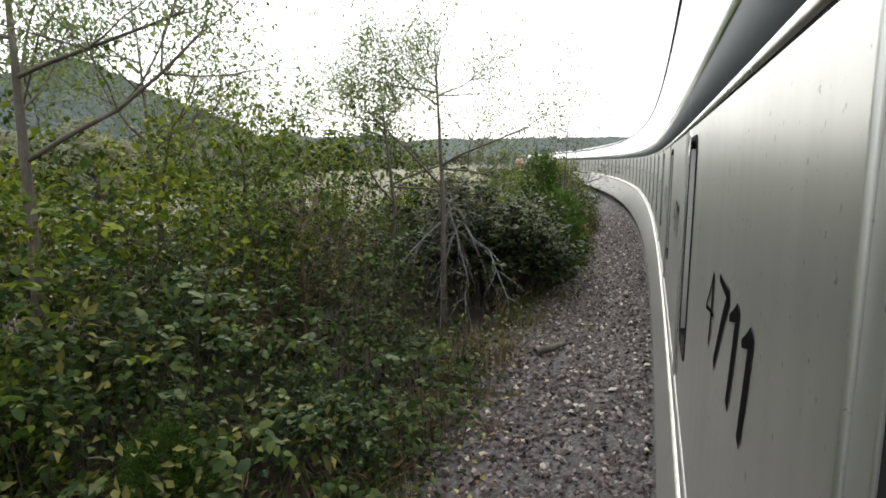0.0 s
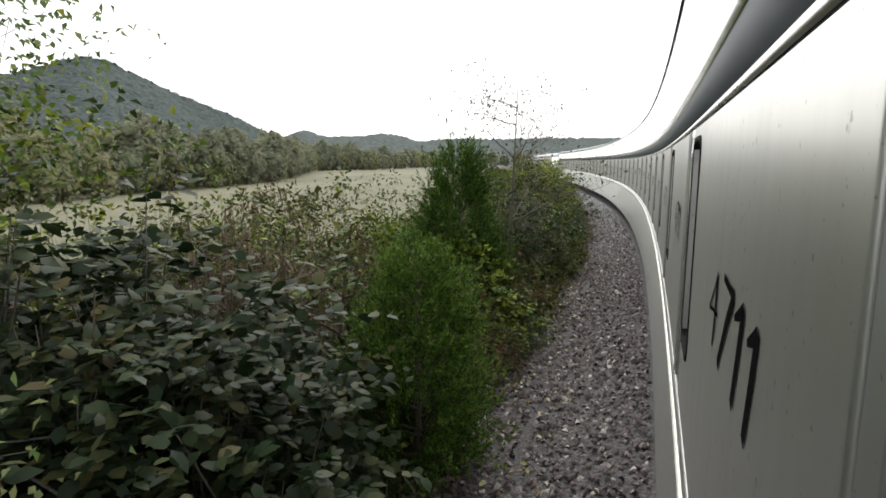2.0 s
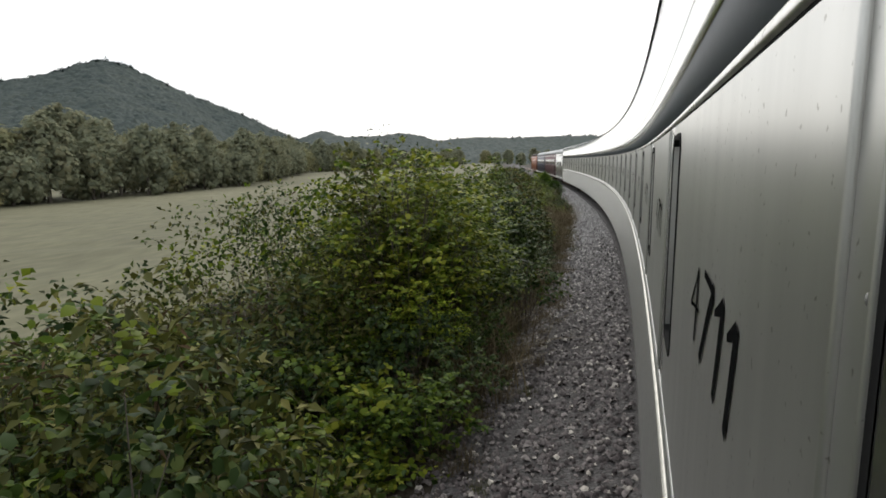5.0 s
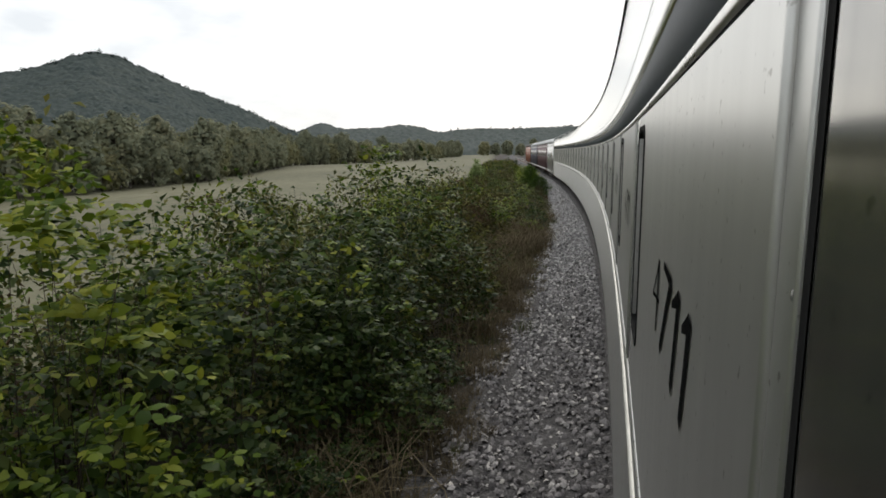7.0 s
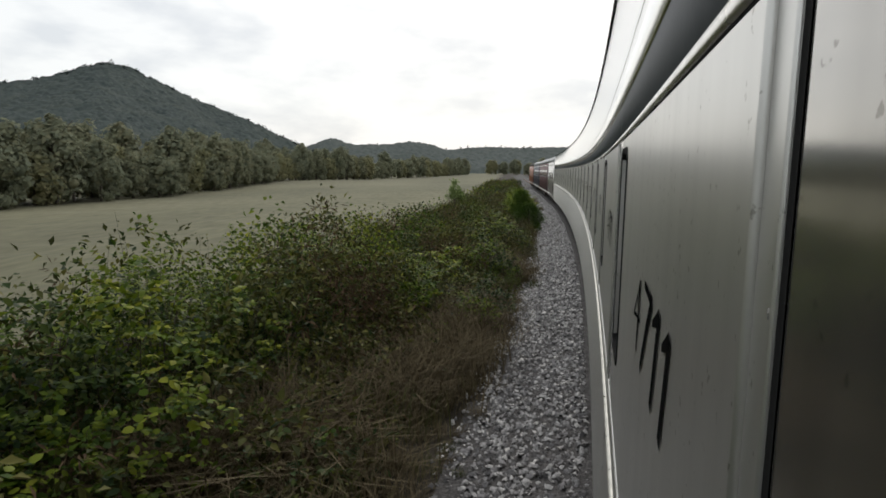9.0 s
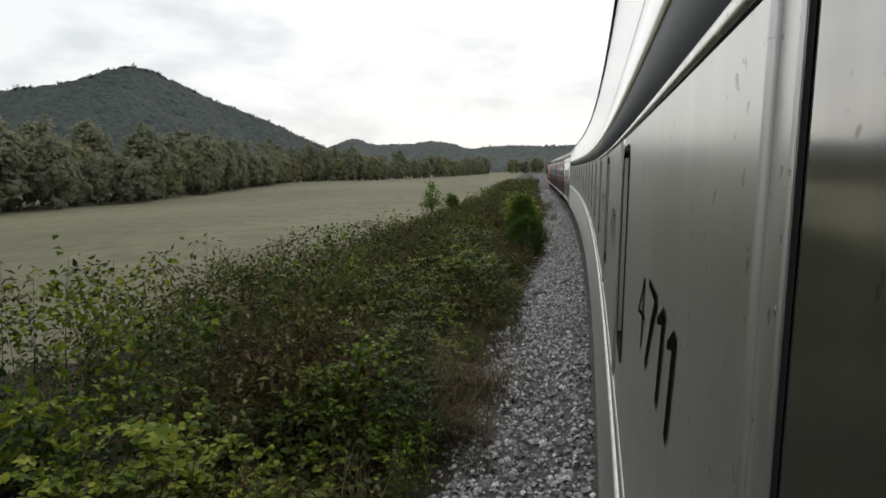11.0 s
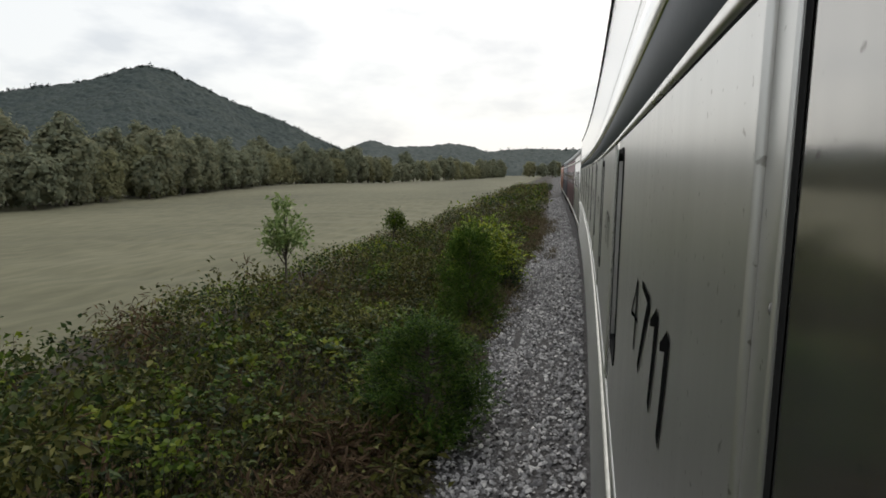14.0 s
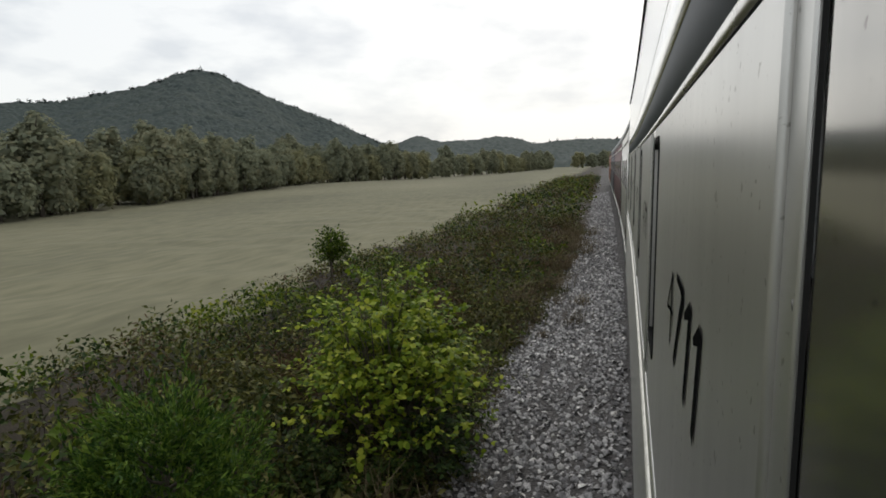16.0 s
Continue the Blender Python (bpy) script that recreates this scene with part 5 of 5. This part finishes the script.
def undergrowth(n_near, n_far, n_back):
    """Leaves in sprays over an uneven surface, with dark gaps between the sprays."""
    r = np.random.default_rng(91)
    s = np.concatenate([r.uniform(-84, 12, int(n_near * 0.94)), r.uniform(12, 34, n_near - int(n_near * 0.94)), r.uniform(-84, 34, n_far), r.uniform(34, 120, n_back)])
    q = np.concatenate([2.0 + 3.3 * r.uniform(0, 1, n_near) ** 1.15, r.uniform(5.0, 9.3, n_far), r.uniform(2.0, 9.0, n_back)])
    h = growth_height(s, q)
    ok = (h > 0.08) & ~((s > -69.2) & (s < -64.4) & (q < 5.0) & (r.uniform(0, 1, len(s)) < 0.9)) & ~((s < -63) & (q < 4.6) & (r.uniform(0, 1, len(s)) < 0.65)) & ~((s > -64) & (s < -60.3) & (q > 3.3) & (q < 6.4) & (r.uniform(0, 1, len(s)) < 0.8))
    s, q, h = s[ok], q[ok], h[ok]
    n = len(s)
    back = s > 34
    far = (q > 5.0) & ~back
    depth = r.exponential(0.24, n)
    up = np.maximum(h - depth, r.uniform(0.05, 1, n) * np.minimum(h, 0.5))
    c = along_np(s, q + inward(s), 0.0)
    c[:, 2] = ground_height(c[:, 0], c[:, 1]) + up
    patchy = np.interp(s, [-28, -20], [1.0, 1.5])
    tone = patchy * (value_noise(s, q, 1.7, 5) + 0.6 * value_noise(s, q, 0.6, 6)) + r.normal(0, 0.42, n) / patchy
    dry = np.interp(s, [-66, -60, -56, -50, -44, -26, -18, 4, 16], [0.75, 0.45, 0.05, 0.0, -0.15, -0.12, 0.12, 0.15, 0.55]) + np.where(far, 0.25, 0.0) + np.where(q < 2.7, 0.2, 0.0) + np.interp(s, [-33, -31, -25, -23], [0, 0.75, 0.75, 0]) * (q < 4.3)
    dry = np.where((s < -61) & (q > 4.8), -0.15, dry)
    tone = tone - dry
    # mostly dark leaves here, standing in for the shade under the trees
    tone = np.where((s < -62.5) & (q < 4.6) & (r.uniform(0, 1, n) < 0.75), -0.1, tone)
    tone = np.where((s > -40.5) & (s < -32.5) & (q < 4.3) & (r.uniform(0, 1, n) < 0.7), -0.1, tone)
    kinds = [("yellow_leaf", M_LEAF_YELLOW, (tone > 0.72), 0.088, 0.066), ("green_leaf", M_LEAF_GREEN, (tone <= 0.72) & (tone > 0.1), 0.088, 0.064),
             ("dark_leaf", M_LEAF_DARK, (tone <= 0.1) & (tone > -0.3), 0.088, 0.062), ("olive_leaf", M_LEAF_WEED, (tone <= -0.3) & (tone > -1.2), 0.09, 0.045), ("dry_stalk", M_SEED, tone <= -1.2, 0.13, 0.022)]
    root = thing("undergrowth", None, label="dense mixed brambles and weeds, green, yellow and brown", category="undergrowth", kind="stuff")
    for nm, mat, sel, ln, wd in kinds:
        soup_v, soup_f, count = [], [], 0
        for near in (True, False):
            pick = sel & (~far & ~back & (s < 14) if near else far | back | (s >= 14))
            k = int(pick.sum())
            if not k:
                continue
            big = np.where(back[pick], 2.3, np.where(far[pick], 1.0, np.where(s[pick] > 12, 1.2, 1.0))) * r.uniform(0.7, 1.35, k)
            if near and nm in ("yellow_leaf", "green_leaf", "dark_leaf"):
                low = c[pick] - np.array([0, 0, 0.14])
                small = np.interp(s[pick], [-34, -26], [1.12, 0.92])
                v, fc = shoots(r, low, 10, 0.34, ln * small * big, wd * small * big, (0.35, -0.15))
            else:
                per = 17 if near else 12
                off = r.normal(0, 1, (k * per, 3)) * np.array([0.10, 0.10, 0.085]) * np.repeat(big, per)[:, None]
                p = np.repeat(c[pick], per, 0) + off
                v, fc = leaf_soup(r, p, unit(off) + np.array([0.2, -0.1, 0.1]), ln * 1.1 * np.repeat(big, per), wd * 1.1 * np.repeat(big, per), 0.25, 0.35)
            soup_v.append(v)
            soup_f.append(fc + count)
            count += len(v)
        part(nm, mesh(nm, np.concatenate(soup_v), np.concatenate(soup_f), mat), root, "", "stuff")
    # fine dark filler leaves that close the growth below and deepen its shade
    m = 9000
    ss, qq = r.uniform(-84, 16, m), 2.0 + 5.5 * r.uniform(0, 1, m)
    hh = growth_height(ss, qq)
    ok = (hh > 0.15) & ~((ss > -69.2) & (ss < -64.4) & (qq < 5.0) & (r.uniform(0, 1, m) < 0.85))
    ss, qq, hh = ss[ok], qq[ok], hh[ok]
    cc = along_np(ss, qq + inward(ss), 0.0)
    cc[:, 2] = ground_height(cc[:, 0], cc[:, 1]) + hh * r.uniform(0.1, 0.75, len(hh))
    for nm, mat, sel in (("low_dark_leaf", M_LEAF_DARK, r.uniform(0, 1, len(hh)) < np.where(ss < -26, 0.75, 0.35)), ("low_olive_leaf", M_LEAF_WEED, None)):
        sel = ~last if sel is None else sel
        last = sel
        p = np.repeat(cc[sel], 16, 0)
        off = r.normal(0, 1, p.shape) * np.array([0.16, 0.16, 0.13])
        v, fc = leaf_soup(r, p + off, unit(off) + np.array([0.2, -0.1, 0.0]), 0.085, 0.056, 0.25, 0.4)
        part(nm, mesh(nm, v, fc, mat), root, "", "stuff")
    # woody stalks standing in it, coloured dark to deepen the shade inside
    m = 2800
    ss, qq = r.uniform(-84, 20, m), r.uniform(2.2, 7.6, m)
    hh = np.minimum(growth_height(ss, qq) * r.uniform(0.7, 1.15, m), 2.6)
    so = Soup()
    for k in range(m):
        if hh[k] < 0.25:
            continue
        b = along(ss[k], qq[k] + float(inward(ss[k])))
        z = float(ground_height(b.x, b.y))
        lean = r.normal(0, 0.12, 2) * hh[k]
        tube(so, [(b.x, b.y, z - 0.03), (b.x + lean[0] * 0.4, b.y + lean[1] * 0.4, z + hh[k] * 0.55), (b.x + lean[0], b.y + lean[1], z + hh[k])], [0.006, 0.005, 0.002], 3)
    part("stalk", so.build("stalk", M_TWIG), root, "", "stuff")


undergrowth(18500, 7500, 1100)


# ------------------------------------------------------------------ a dead limb hanging down to the gravel
def dead_limb(s, q, z, tips, seed):
    """One mesh for each bough of the limb, with its twigs."""
    r = np.random.default_rng(seed)
    boughs = []
    top = np.array(along(s, q, z))
    for ds, tq, tz, th in tips:
        so, tw = Soup(), Soup()
        th *= 0.6
        e = np.array(along(ds, tq))
        e[2] = float(ground_height(e[0], e[1])) + tz
        start = top + r.normal(0, 0.12, 3)
        sag = np.array([r.normal(0, 0.12), r.normal(0, 0.12), r.uniform(0.1, 0.35)])
        line = [start + (e - start) * t + sag * math.sin(t * math.pi) + r.normal(0, 0.035, 3) * (0 < t < 1) for t in np.linspace(0, 1, 7)]
        tube(so, line, [th * (1 - 0.11 * i) for i in range(7)], 5)
        for b in line[1:6]:
            for _ in range(2):
                d = unit((e - start) * 0.5 + r.normal(0, 0.8, 3))
                ln = r.uniform(0.2, 0.75)
                t1 = b + d * ln * 0.5 + r.normal(0, 0.04, 3)
                t2 = b + d * ln + np.array([0, 0, -0.1]) + r.normal(0, 0.05, 3)
                tube(tw, [b, t1, t2], [th * 0.45, th * 0.34, th * 0.14], 4)
                t3 = t1 + unit(d + r.normal(0, 0.8, 3)) * ln * 0.4
                tube(tw, [t1, (t1 + t3) / 2 + r.normal(0, 0.015, 3), t3], [th * 0.28, th * 0.2, th * 0.1], 3)
        boughs.append((so, tw))
    return boughs


M_LIMB = surface("pale_lichened_bark", [(0.3, (0.075, 0.072, 0.064)), (0.55, (0.17, 0.165, 0.155)), (0.75, (0.38, 0.38, 0.36))], 14, 5, 70, 0.9, 0.4, 0.006)
for bough in [dead_limb(-66.2, 3.5, 2.15, ((-64.9, 2.55, 0.25, 0.030), (-66.4, 2.45, 0.12, 0.034), (-66.2, 3.3, 0.2, 0.026), (-66.8, 3.7, 0.2, 0.026), (-67.0, 4.6, 0.35, 0.030), (-68.3, 4.7, 0.15, 0.034),
                                      (-67.7, 2.0, 0.05, 0.034), (-68.0, 2.6, 0.08, 0.028), (-65.3, 2.1, 0.5, 0.026), (-64.6, 2.3, 1.0, 0.022), (-67.6, 3.3, 0.1, 0.030)), 7)]:
    limb = thing("dead_limb", None, label="pale lichened dead limb hanging down to the gravel", category="branch")
    for so, tw in bough:
        part("twig", tw.build("twig", M_LIMB, True), part("bough", so.build("bough", M_LIMB, True), limb), "", "stuff")

# ------------------------------------------------------------------ woods at the field's far edge and the hills
def cards(r, pts, out, size, wild=0.55, corners=4):
    """Leaf sprays seen from afar: small uneven quads that face outwards."""
    n = len(pts)
    nor = unit(out + r.normal(0, wild, (n, 3)) + np.array([0, 0, 0.35]))
    u = unit(np.cross(nor, r.normal(0, 1, (n, 3))))
    w = np.cross(nor, u)
    sz = np.asarray(size) * r.uniform(0.6, 1.3, n)
    c = np.array([(-1, -0.6), (0.2, -1), (1, 0.5), (-0.3, 1)] if corners == 4 else [(-1, -0.7), (1.1, -0.5), (-0.1, 1.2)])
    v = pts[:, None] + (u[:, None] * c[None, :, :1] + w[:, None] * c[None, :, 1:]) * sz[:, None, None]
    i = np.arange(n)[:, None] * corners
    return v.reshape(-1, 3), i + np.arange(corners)


def blobs(r, centres, sizes, lump=0.16):
    """Lumpy leaf masses, smooth to the eye at a distance."""
    bm = bmesh.new()
    bmesh.ops.create_icosphere(bm, subdivisions=1, radius=1.0)
    bv = np.array([w.co[:] for w in bm.verts])
    bf = np.array([[w.index for w in g.verts] for g in bm.faces])
    bm.free()
    n = len(centres)
    v = bv[None] * (1 + r.normal(0, lump, (n, len(bv))))[..., None] * (np.asarray(sizes)[:, None] * np.stack([r.uniform(0.8, 1.15, n), r.uniform(0.8, 1.15, n), r.uniform(0.75, 1.2, n)], -1))[:, None, :]
    v = v + np.asarray(centres)[:, None, :]
    return v.reshape(-1, 3), (np.arange(n)[:, None, None] * len(bv) + bf[None]).reshape(-1, 3)


def far_tree_mesh(seed, h, rad, mat):
    r = np.random.default_rng(seed)
    st = Soup()
    tube(st, [(0, 0, -0.5), (0.1, 0, h * 0.3), (0, 0.1, h * 0.7)], [0.22, 0.18, 0.07], 6)
    for i in range(7):
        a, z = i * 2.3, h * r.uniform(0.2, 0.6)
        tube(st, [(0, 0, z), (rad * 0.4 * math.cos(a), rad * 0.4 * math.sin(a), z + h * 0.1), (rad * 0.75 * math.cos(a), rad * 0.75 * math.sin(a), z + h * 0.2)], [0.1, 0.06, 0.02], 4)
    n_c, per = 46, 84
    a, el, u = np.arange(n_c) * 2.4 + r.normal(0, 0.3, n_c), np.arcsin(np.linspace(-0.98, 1, n_c)), r.uniform(0.5, 0.95, n_c)
    wide = np.where(el < 0, np.cos(el) * 0.35 + 0.65, np.cos(el))
    c = np.stack([rad * u * np.cos(a) * wide, rad * u * np.sin(a) * wide, h * 0.46 + h * 0.43 * u * np.sin(el)], -1)
    size = rad * r.uniform(0.2, 0.42, n_c)
    c[:, 2] = np.maximum(c[:, 2], size * 0.7)
    v, f = blobs(r, c, size * 0.62, 0.3)
    me = mesh("crown", v, f, mat)
    # leaf sprays over the outside of the joined masses
    pts, sz = np.repeat(c, per, 0), np.repeat(size, per)
    d = unit(r.normal(0, 1, pts.shape) + np.array([0, 0, 0.25]))
    pts = pts + d * sz[:, None] * r.uniform(0.7, 1.2, (len(sz), 1))
    deep = (np.linalg.norm(pts[:, None] - c[None], axis=2) < size[None] * 0.6).any(1)
    pts, d = pts[~deep], unit(d + unit(pts - np.array([0, 0, h * 0.4])) * 0.8)[~deep]
    cv, cf = cards(r, pts, d, 0.17 * r.uniform(0.5, 1.6, len(pts)), 0.35, 3)
    sprays = mesh("spray", cv, cf, mat)
    return st.build("trunk", M_BARK), me, sprays


# turning leaves of the wood, lightened for haze as well
M_WOODS_GOLD = leaf_material("haze_pale_turning_leaf", (0.215, 0.222, 0.130), (0.250, 0.248, 0.138), (0.282, 0.260, 0.142), translucent=0.4, rough=0.95)
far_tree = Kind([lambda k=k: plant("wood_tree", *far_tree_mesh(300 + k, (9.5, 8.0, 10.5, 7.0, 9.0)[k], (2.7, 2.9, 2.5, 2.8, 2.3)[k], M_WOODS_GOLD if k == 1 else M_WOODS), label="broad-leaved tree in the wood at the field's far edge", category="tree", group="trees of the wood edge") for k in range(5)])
random.seed(23)
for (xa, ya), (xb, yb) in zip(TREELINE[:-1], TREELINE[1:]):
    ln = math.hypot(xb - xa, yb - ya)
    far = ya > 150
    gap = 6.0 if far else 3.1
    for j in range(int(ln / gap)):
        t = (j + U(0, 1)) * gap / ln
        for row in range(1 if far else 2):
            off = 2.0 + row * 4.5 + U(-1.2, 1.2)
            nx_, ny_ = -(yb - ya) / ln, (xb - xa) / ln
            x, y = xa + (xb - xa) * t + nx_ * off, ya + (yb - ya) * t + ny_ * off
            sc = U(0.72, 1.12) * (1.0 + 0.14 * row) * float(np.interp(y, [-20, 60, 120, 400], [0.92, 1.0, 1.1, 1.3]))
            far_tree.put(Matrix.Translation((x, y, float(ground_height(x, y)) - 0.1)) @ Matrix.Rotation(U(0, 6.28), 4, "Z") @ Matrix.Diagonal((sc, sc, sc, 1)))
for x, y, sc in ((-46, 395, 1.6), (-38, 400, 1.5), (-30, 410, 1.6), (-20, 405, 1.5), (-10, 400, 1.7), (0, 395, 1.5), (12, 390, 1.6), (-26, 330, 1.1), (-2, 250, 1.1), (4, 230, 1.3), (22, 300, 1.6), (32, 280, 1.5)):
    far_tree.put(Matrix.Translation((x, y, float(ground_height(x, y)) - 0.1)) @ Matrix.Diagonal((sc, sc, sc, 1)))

# bearings to the left of +y and elevations of the skyline
NEAR_RIDGE = [(22, 1.0), (24, 1.8), (26.4, 2.85), (29.4, 4.28), (31.8, 5.13), (34.2, 6.03), (36.5, 7.09), (38.6, 8.08), (40.4, 8.39), (41.6, 8.06), (43.7, 7.21), (46.1, 6.39),
              (48.4, 6.02), (50.5, 5.41), (54, 5.2), (60, 4.6), (70, 4.2), (90, 3.5), (120, 2.5)]
FAR_RIDGE = [(-60, 2.0), (-30, 2.2), (-10, 2.3), (1.1, 2.22), (3.1, 2.10), (6.3, 2.17), (10.4, 1.85), (11.8, 2.31), (13.7, 2.6), (15.9, 2.3), (19.1, 2.19), (21.4, 2.77), (23.8, 1.88),
             (27, 2.0), (32, 2.0), (40, 1.5)]
CENTRE = (0.0, -10.0)


def crowns(x, y, cell, seed):
    """Height of a closed canopy of round crowns, 0 to 1, one crown to a cell."""
    r = np.random.default_rng(seed)
    jx, jy, jh = r.uniform(0.1, 0.9, (128, 128)), r.uniform(0.1, 0.9, (128, 128)), r.uniform(0.45, 1.0, (128, 128))
    i, j = np.floor(x / cell).astype(int), np.floor(y / cell).astype(int)
    best = np.zeros_like(x)
    for di in (-1, 0, 1):
        for dj in (-1, 0, 1):
            a, b = (i + di) % 128, (j + dj) % 128
            d2 = ((x / cell - (i + di) - jx[a, b]) ** 2 + (y / cell - (j + dj) - jy[a, b]) ** 2) / 0.72
            best = np.maximum(best, jh[a, b] * np.sqrt(np.clip(1 - d2, 0, 1)))
    return best


def hill(name, ridge, r_foot, r_top, r_back, label, tree_size, seed, fine, across, rows_n, n_sky):
    az = np.array([a for a, _ in ridge], float)
    el = np.array([e for _, e in ridge], float)
    A = np.radians(np.concatenate([np.arange(az[0], fine, across), np.arange(fine, az[-1] + 0.01, 1.0)]))
    T = np.concatenate([np.linspace(0, 0.82, rows_n), np.linspace(0.84, 1, 6)])

    def surf(a, t):
        e = np.interp(np.degrees(a), az, el)
        top = np.tan(np.radians(e)) * r_top + EYE - tree_size * 0.75
        rf = np.interp(np.degrees(a), r_foot[0], r_foot[1])
        r = np.where(t < 0.8, rf + (r_top - rf) * t / 0.8, r_top + (r_back - r_top) * (t - 0.8) / 0.2)
        g = np.clip(t / 0.8, 0, 1)
        up = np.where(t < 0.8, g ** 1.15 * (0.55 + 0.45 * g), np.cos((t - 0.8) / 0.2 * 1.5))
        gully = 1 - 0.12 * (np.sin(a * 37 + 2 * np.sin(a * 11)) * 0.5 + 0.5) * np.sin(np.pi * np.clip(g, 0, 1))
        z = -2.0 + (top + 2.0) * up * gully
        return np.stack([CENTRE[0] - np.sin(a) * r, CENTRE[1] + np.cos(a) * r, z], -1)
    AA, TT = np.meshgrid(A, T)
    v = surf(AA, TT).reshape(-1, 3)
    r = np.random.default_rng(seed)
    tall = crowns(v[:, 0] + 0.25 * v[:, 2], v[:, 1], tree_size * 1.15, seed) * 0.8 + crowns(v[:, 0], v[:, 1] + 3, tree_size * 0.5, seed + 1) * 0.3
    foot = np.clip(TT.reshape(-1) / 0.04, 0, 1)
    v[:, 2] += tree_size * (tall * 1.2 - 0.12 + r.normal(0, 0.06, len(v))) * foot - 3.0 * (1 - foot)
    v[:, :2] += r.normal(0, tree_size * 0.05, (len(v), 2))
    m, k = len(T), len(A)
    ix = np.arange(m * k).reshape(m, k)
    f = np.stack([ix[:-1, :-1], ix[1:, :-1], ix[1:, 1:], ix[:-1, 1:]], -1).reshape(-1, 4)
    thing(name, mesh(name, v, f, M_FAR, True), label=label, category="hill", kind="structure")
    # ragged single trees along the ridge
    a = r.uniform(A[0], math.radians(fine), n_sky)
    p = surf(a, 0.8 + r.normal(0, 0.012, n_sky))
    per = 46
    sz = tree_size * r.uniform(0.35, 1.0, n_sky) ** 1.5 * 0.66
    d = unit(r.normal(0, 1, (n_sky, per, 3)))
    pts = p[:, None] + np.stack([p[:, 0] * 0, p[:, 0] * 0, tree_size * 0.45 + sz * 0.6], -1)[:, None] + d * (sz[:, None] * r.uniform(0.15, 1.0, (n_sky, per)))[..., None] * np.array([0.75, 0.75, 1.15])
    vv, ff = cards(r, pts.reshape(-1, 3), d.reshape(-1, 3), np.repeat(sz, per) * 0.2, 0.6, 3)
    thing("hill_woods", mesh("hill_woods", vv, ff, M_HILLWOOD), label="ragged green trees along the hill's crest, dulled blue for haze", category="woods", kind="stuff")


# crest trees carry the same painted haze tint as the hills
M_HILLWOOD = leaf_material("hazed_hill_canopy", (0.024, 0.036, 0.035), (0.033, 0.046, 0.042), (0.044, 0.055, 0.047), translucent=0.0, rough=0.95)
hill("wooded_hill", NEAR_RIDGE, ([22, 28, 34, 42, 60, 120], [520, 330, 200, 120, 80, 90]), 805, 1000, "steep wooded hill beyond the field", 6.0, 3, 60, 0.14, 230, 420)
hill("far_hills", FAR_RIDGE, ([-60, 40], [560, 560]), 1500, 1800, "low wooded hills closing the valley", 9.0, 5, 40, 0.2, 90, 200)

raise_plants(400)

# ------------------------------------------------------------------ small things on the gravel
def stick(s, q, length, turn, thick, label):
    so = Soup()
    r = random.Random(int(s * 10))
    pts = [np.array([length * (k / 4 - 0.5), r.uniform(-0.02, 0.02), thick + r.uniform(0, 0.02)]) for k in range(5)]
    tube(so, pts, [thick, thick * 1.1, thick, thick * 0.85, thick * 0.5], 6)
    tube(so, [pts[2], pts[2] + np.array([0.12, 0.1, 0.03]), pts[2] + np.array([0.2, 0.16, 0.02])], [thick * 0.5, thick * 0.4, thick * 0.2], 4)
    p = along(s, q)
    thing("stick", so.build("stick", M_BARK), pose(p.x, p.y, float(ground_height(p.x, p.y)) + 0.012, 0, 0, turn), label=label, category="stick", group="sticks on the gravel")


stick(-8.6, 0.35, 0.85, 80, 0.022, "dark broken stick lying on grey ballast")
stick(-9.9, 0.9, 0.5, 40, 0.02, "dark broken stick at the ballast edge")
stick(-69.0, 1.2, 0.6, 40, 0.05, "rotten dark log on brown ballast")
stick(-57.0, 1.3, 0.7, 150, 0.012, "thin grey fallen branch on the ballast")
stick(-38.5, 1.5, 0.5, 100, 0.02, "dark broken stick at the ballast edge")

# fallen leaves on the old ballast
lr = np.random.default_rng(77)
ls, lq = lr.uniform(-80, -54, 1500), lr.triangular(0.5, 2.2, 2.8, 1500)
lp = along_np(ls, lq, 0.0)
lp[:, 2] = ground_height(lp[:, 0], lp[:, 1]) + 0.045
la = lr.uniform(0, 6.283, 1500)
lv, lf = leaf_soup(lr, lp, np.stack([np.cos(la), np.sin(la), la * 0], -1), 0.07, 0.05, 0, 0.2)
M_LITTER = leaf_material("fallen_leaf", (0.10, 0.06, 0.03), (0.20, 0.14, 0.06), (0.33, 0.30, 0.10), (0.42, 0.38, 0.30), translucent=0.1)
thing("leaf_litter", mesh("leaf_litter", lv, lf, M_LITTER), label="scattered yellow and brown fallen leaves", category="leaves", kind="stuff")
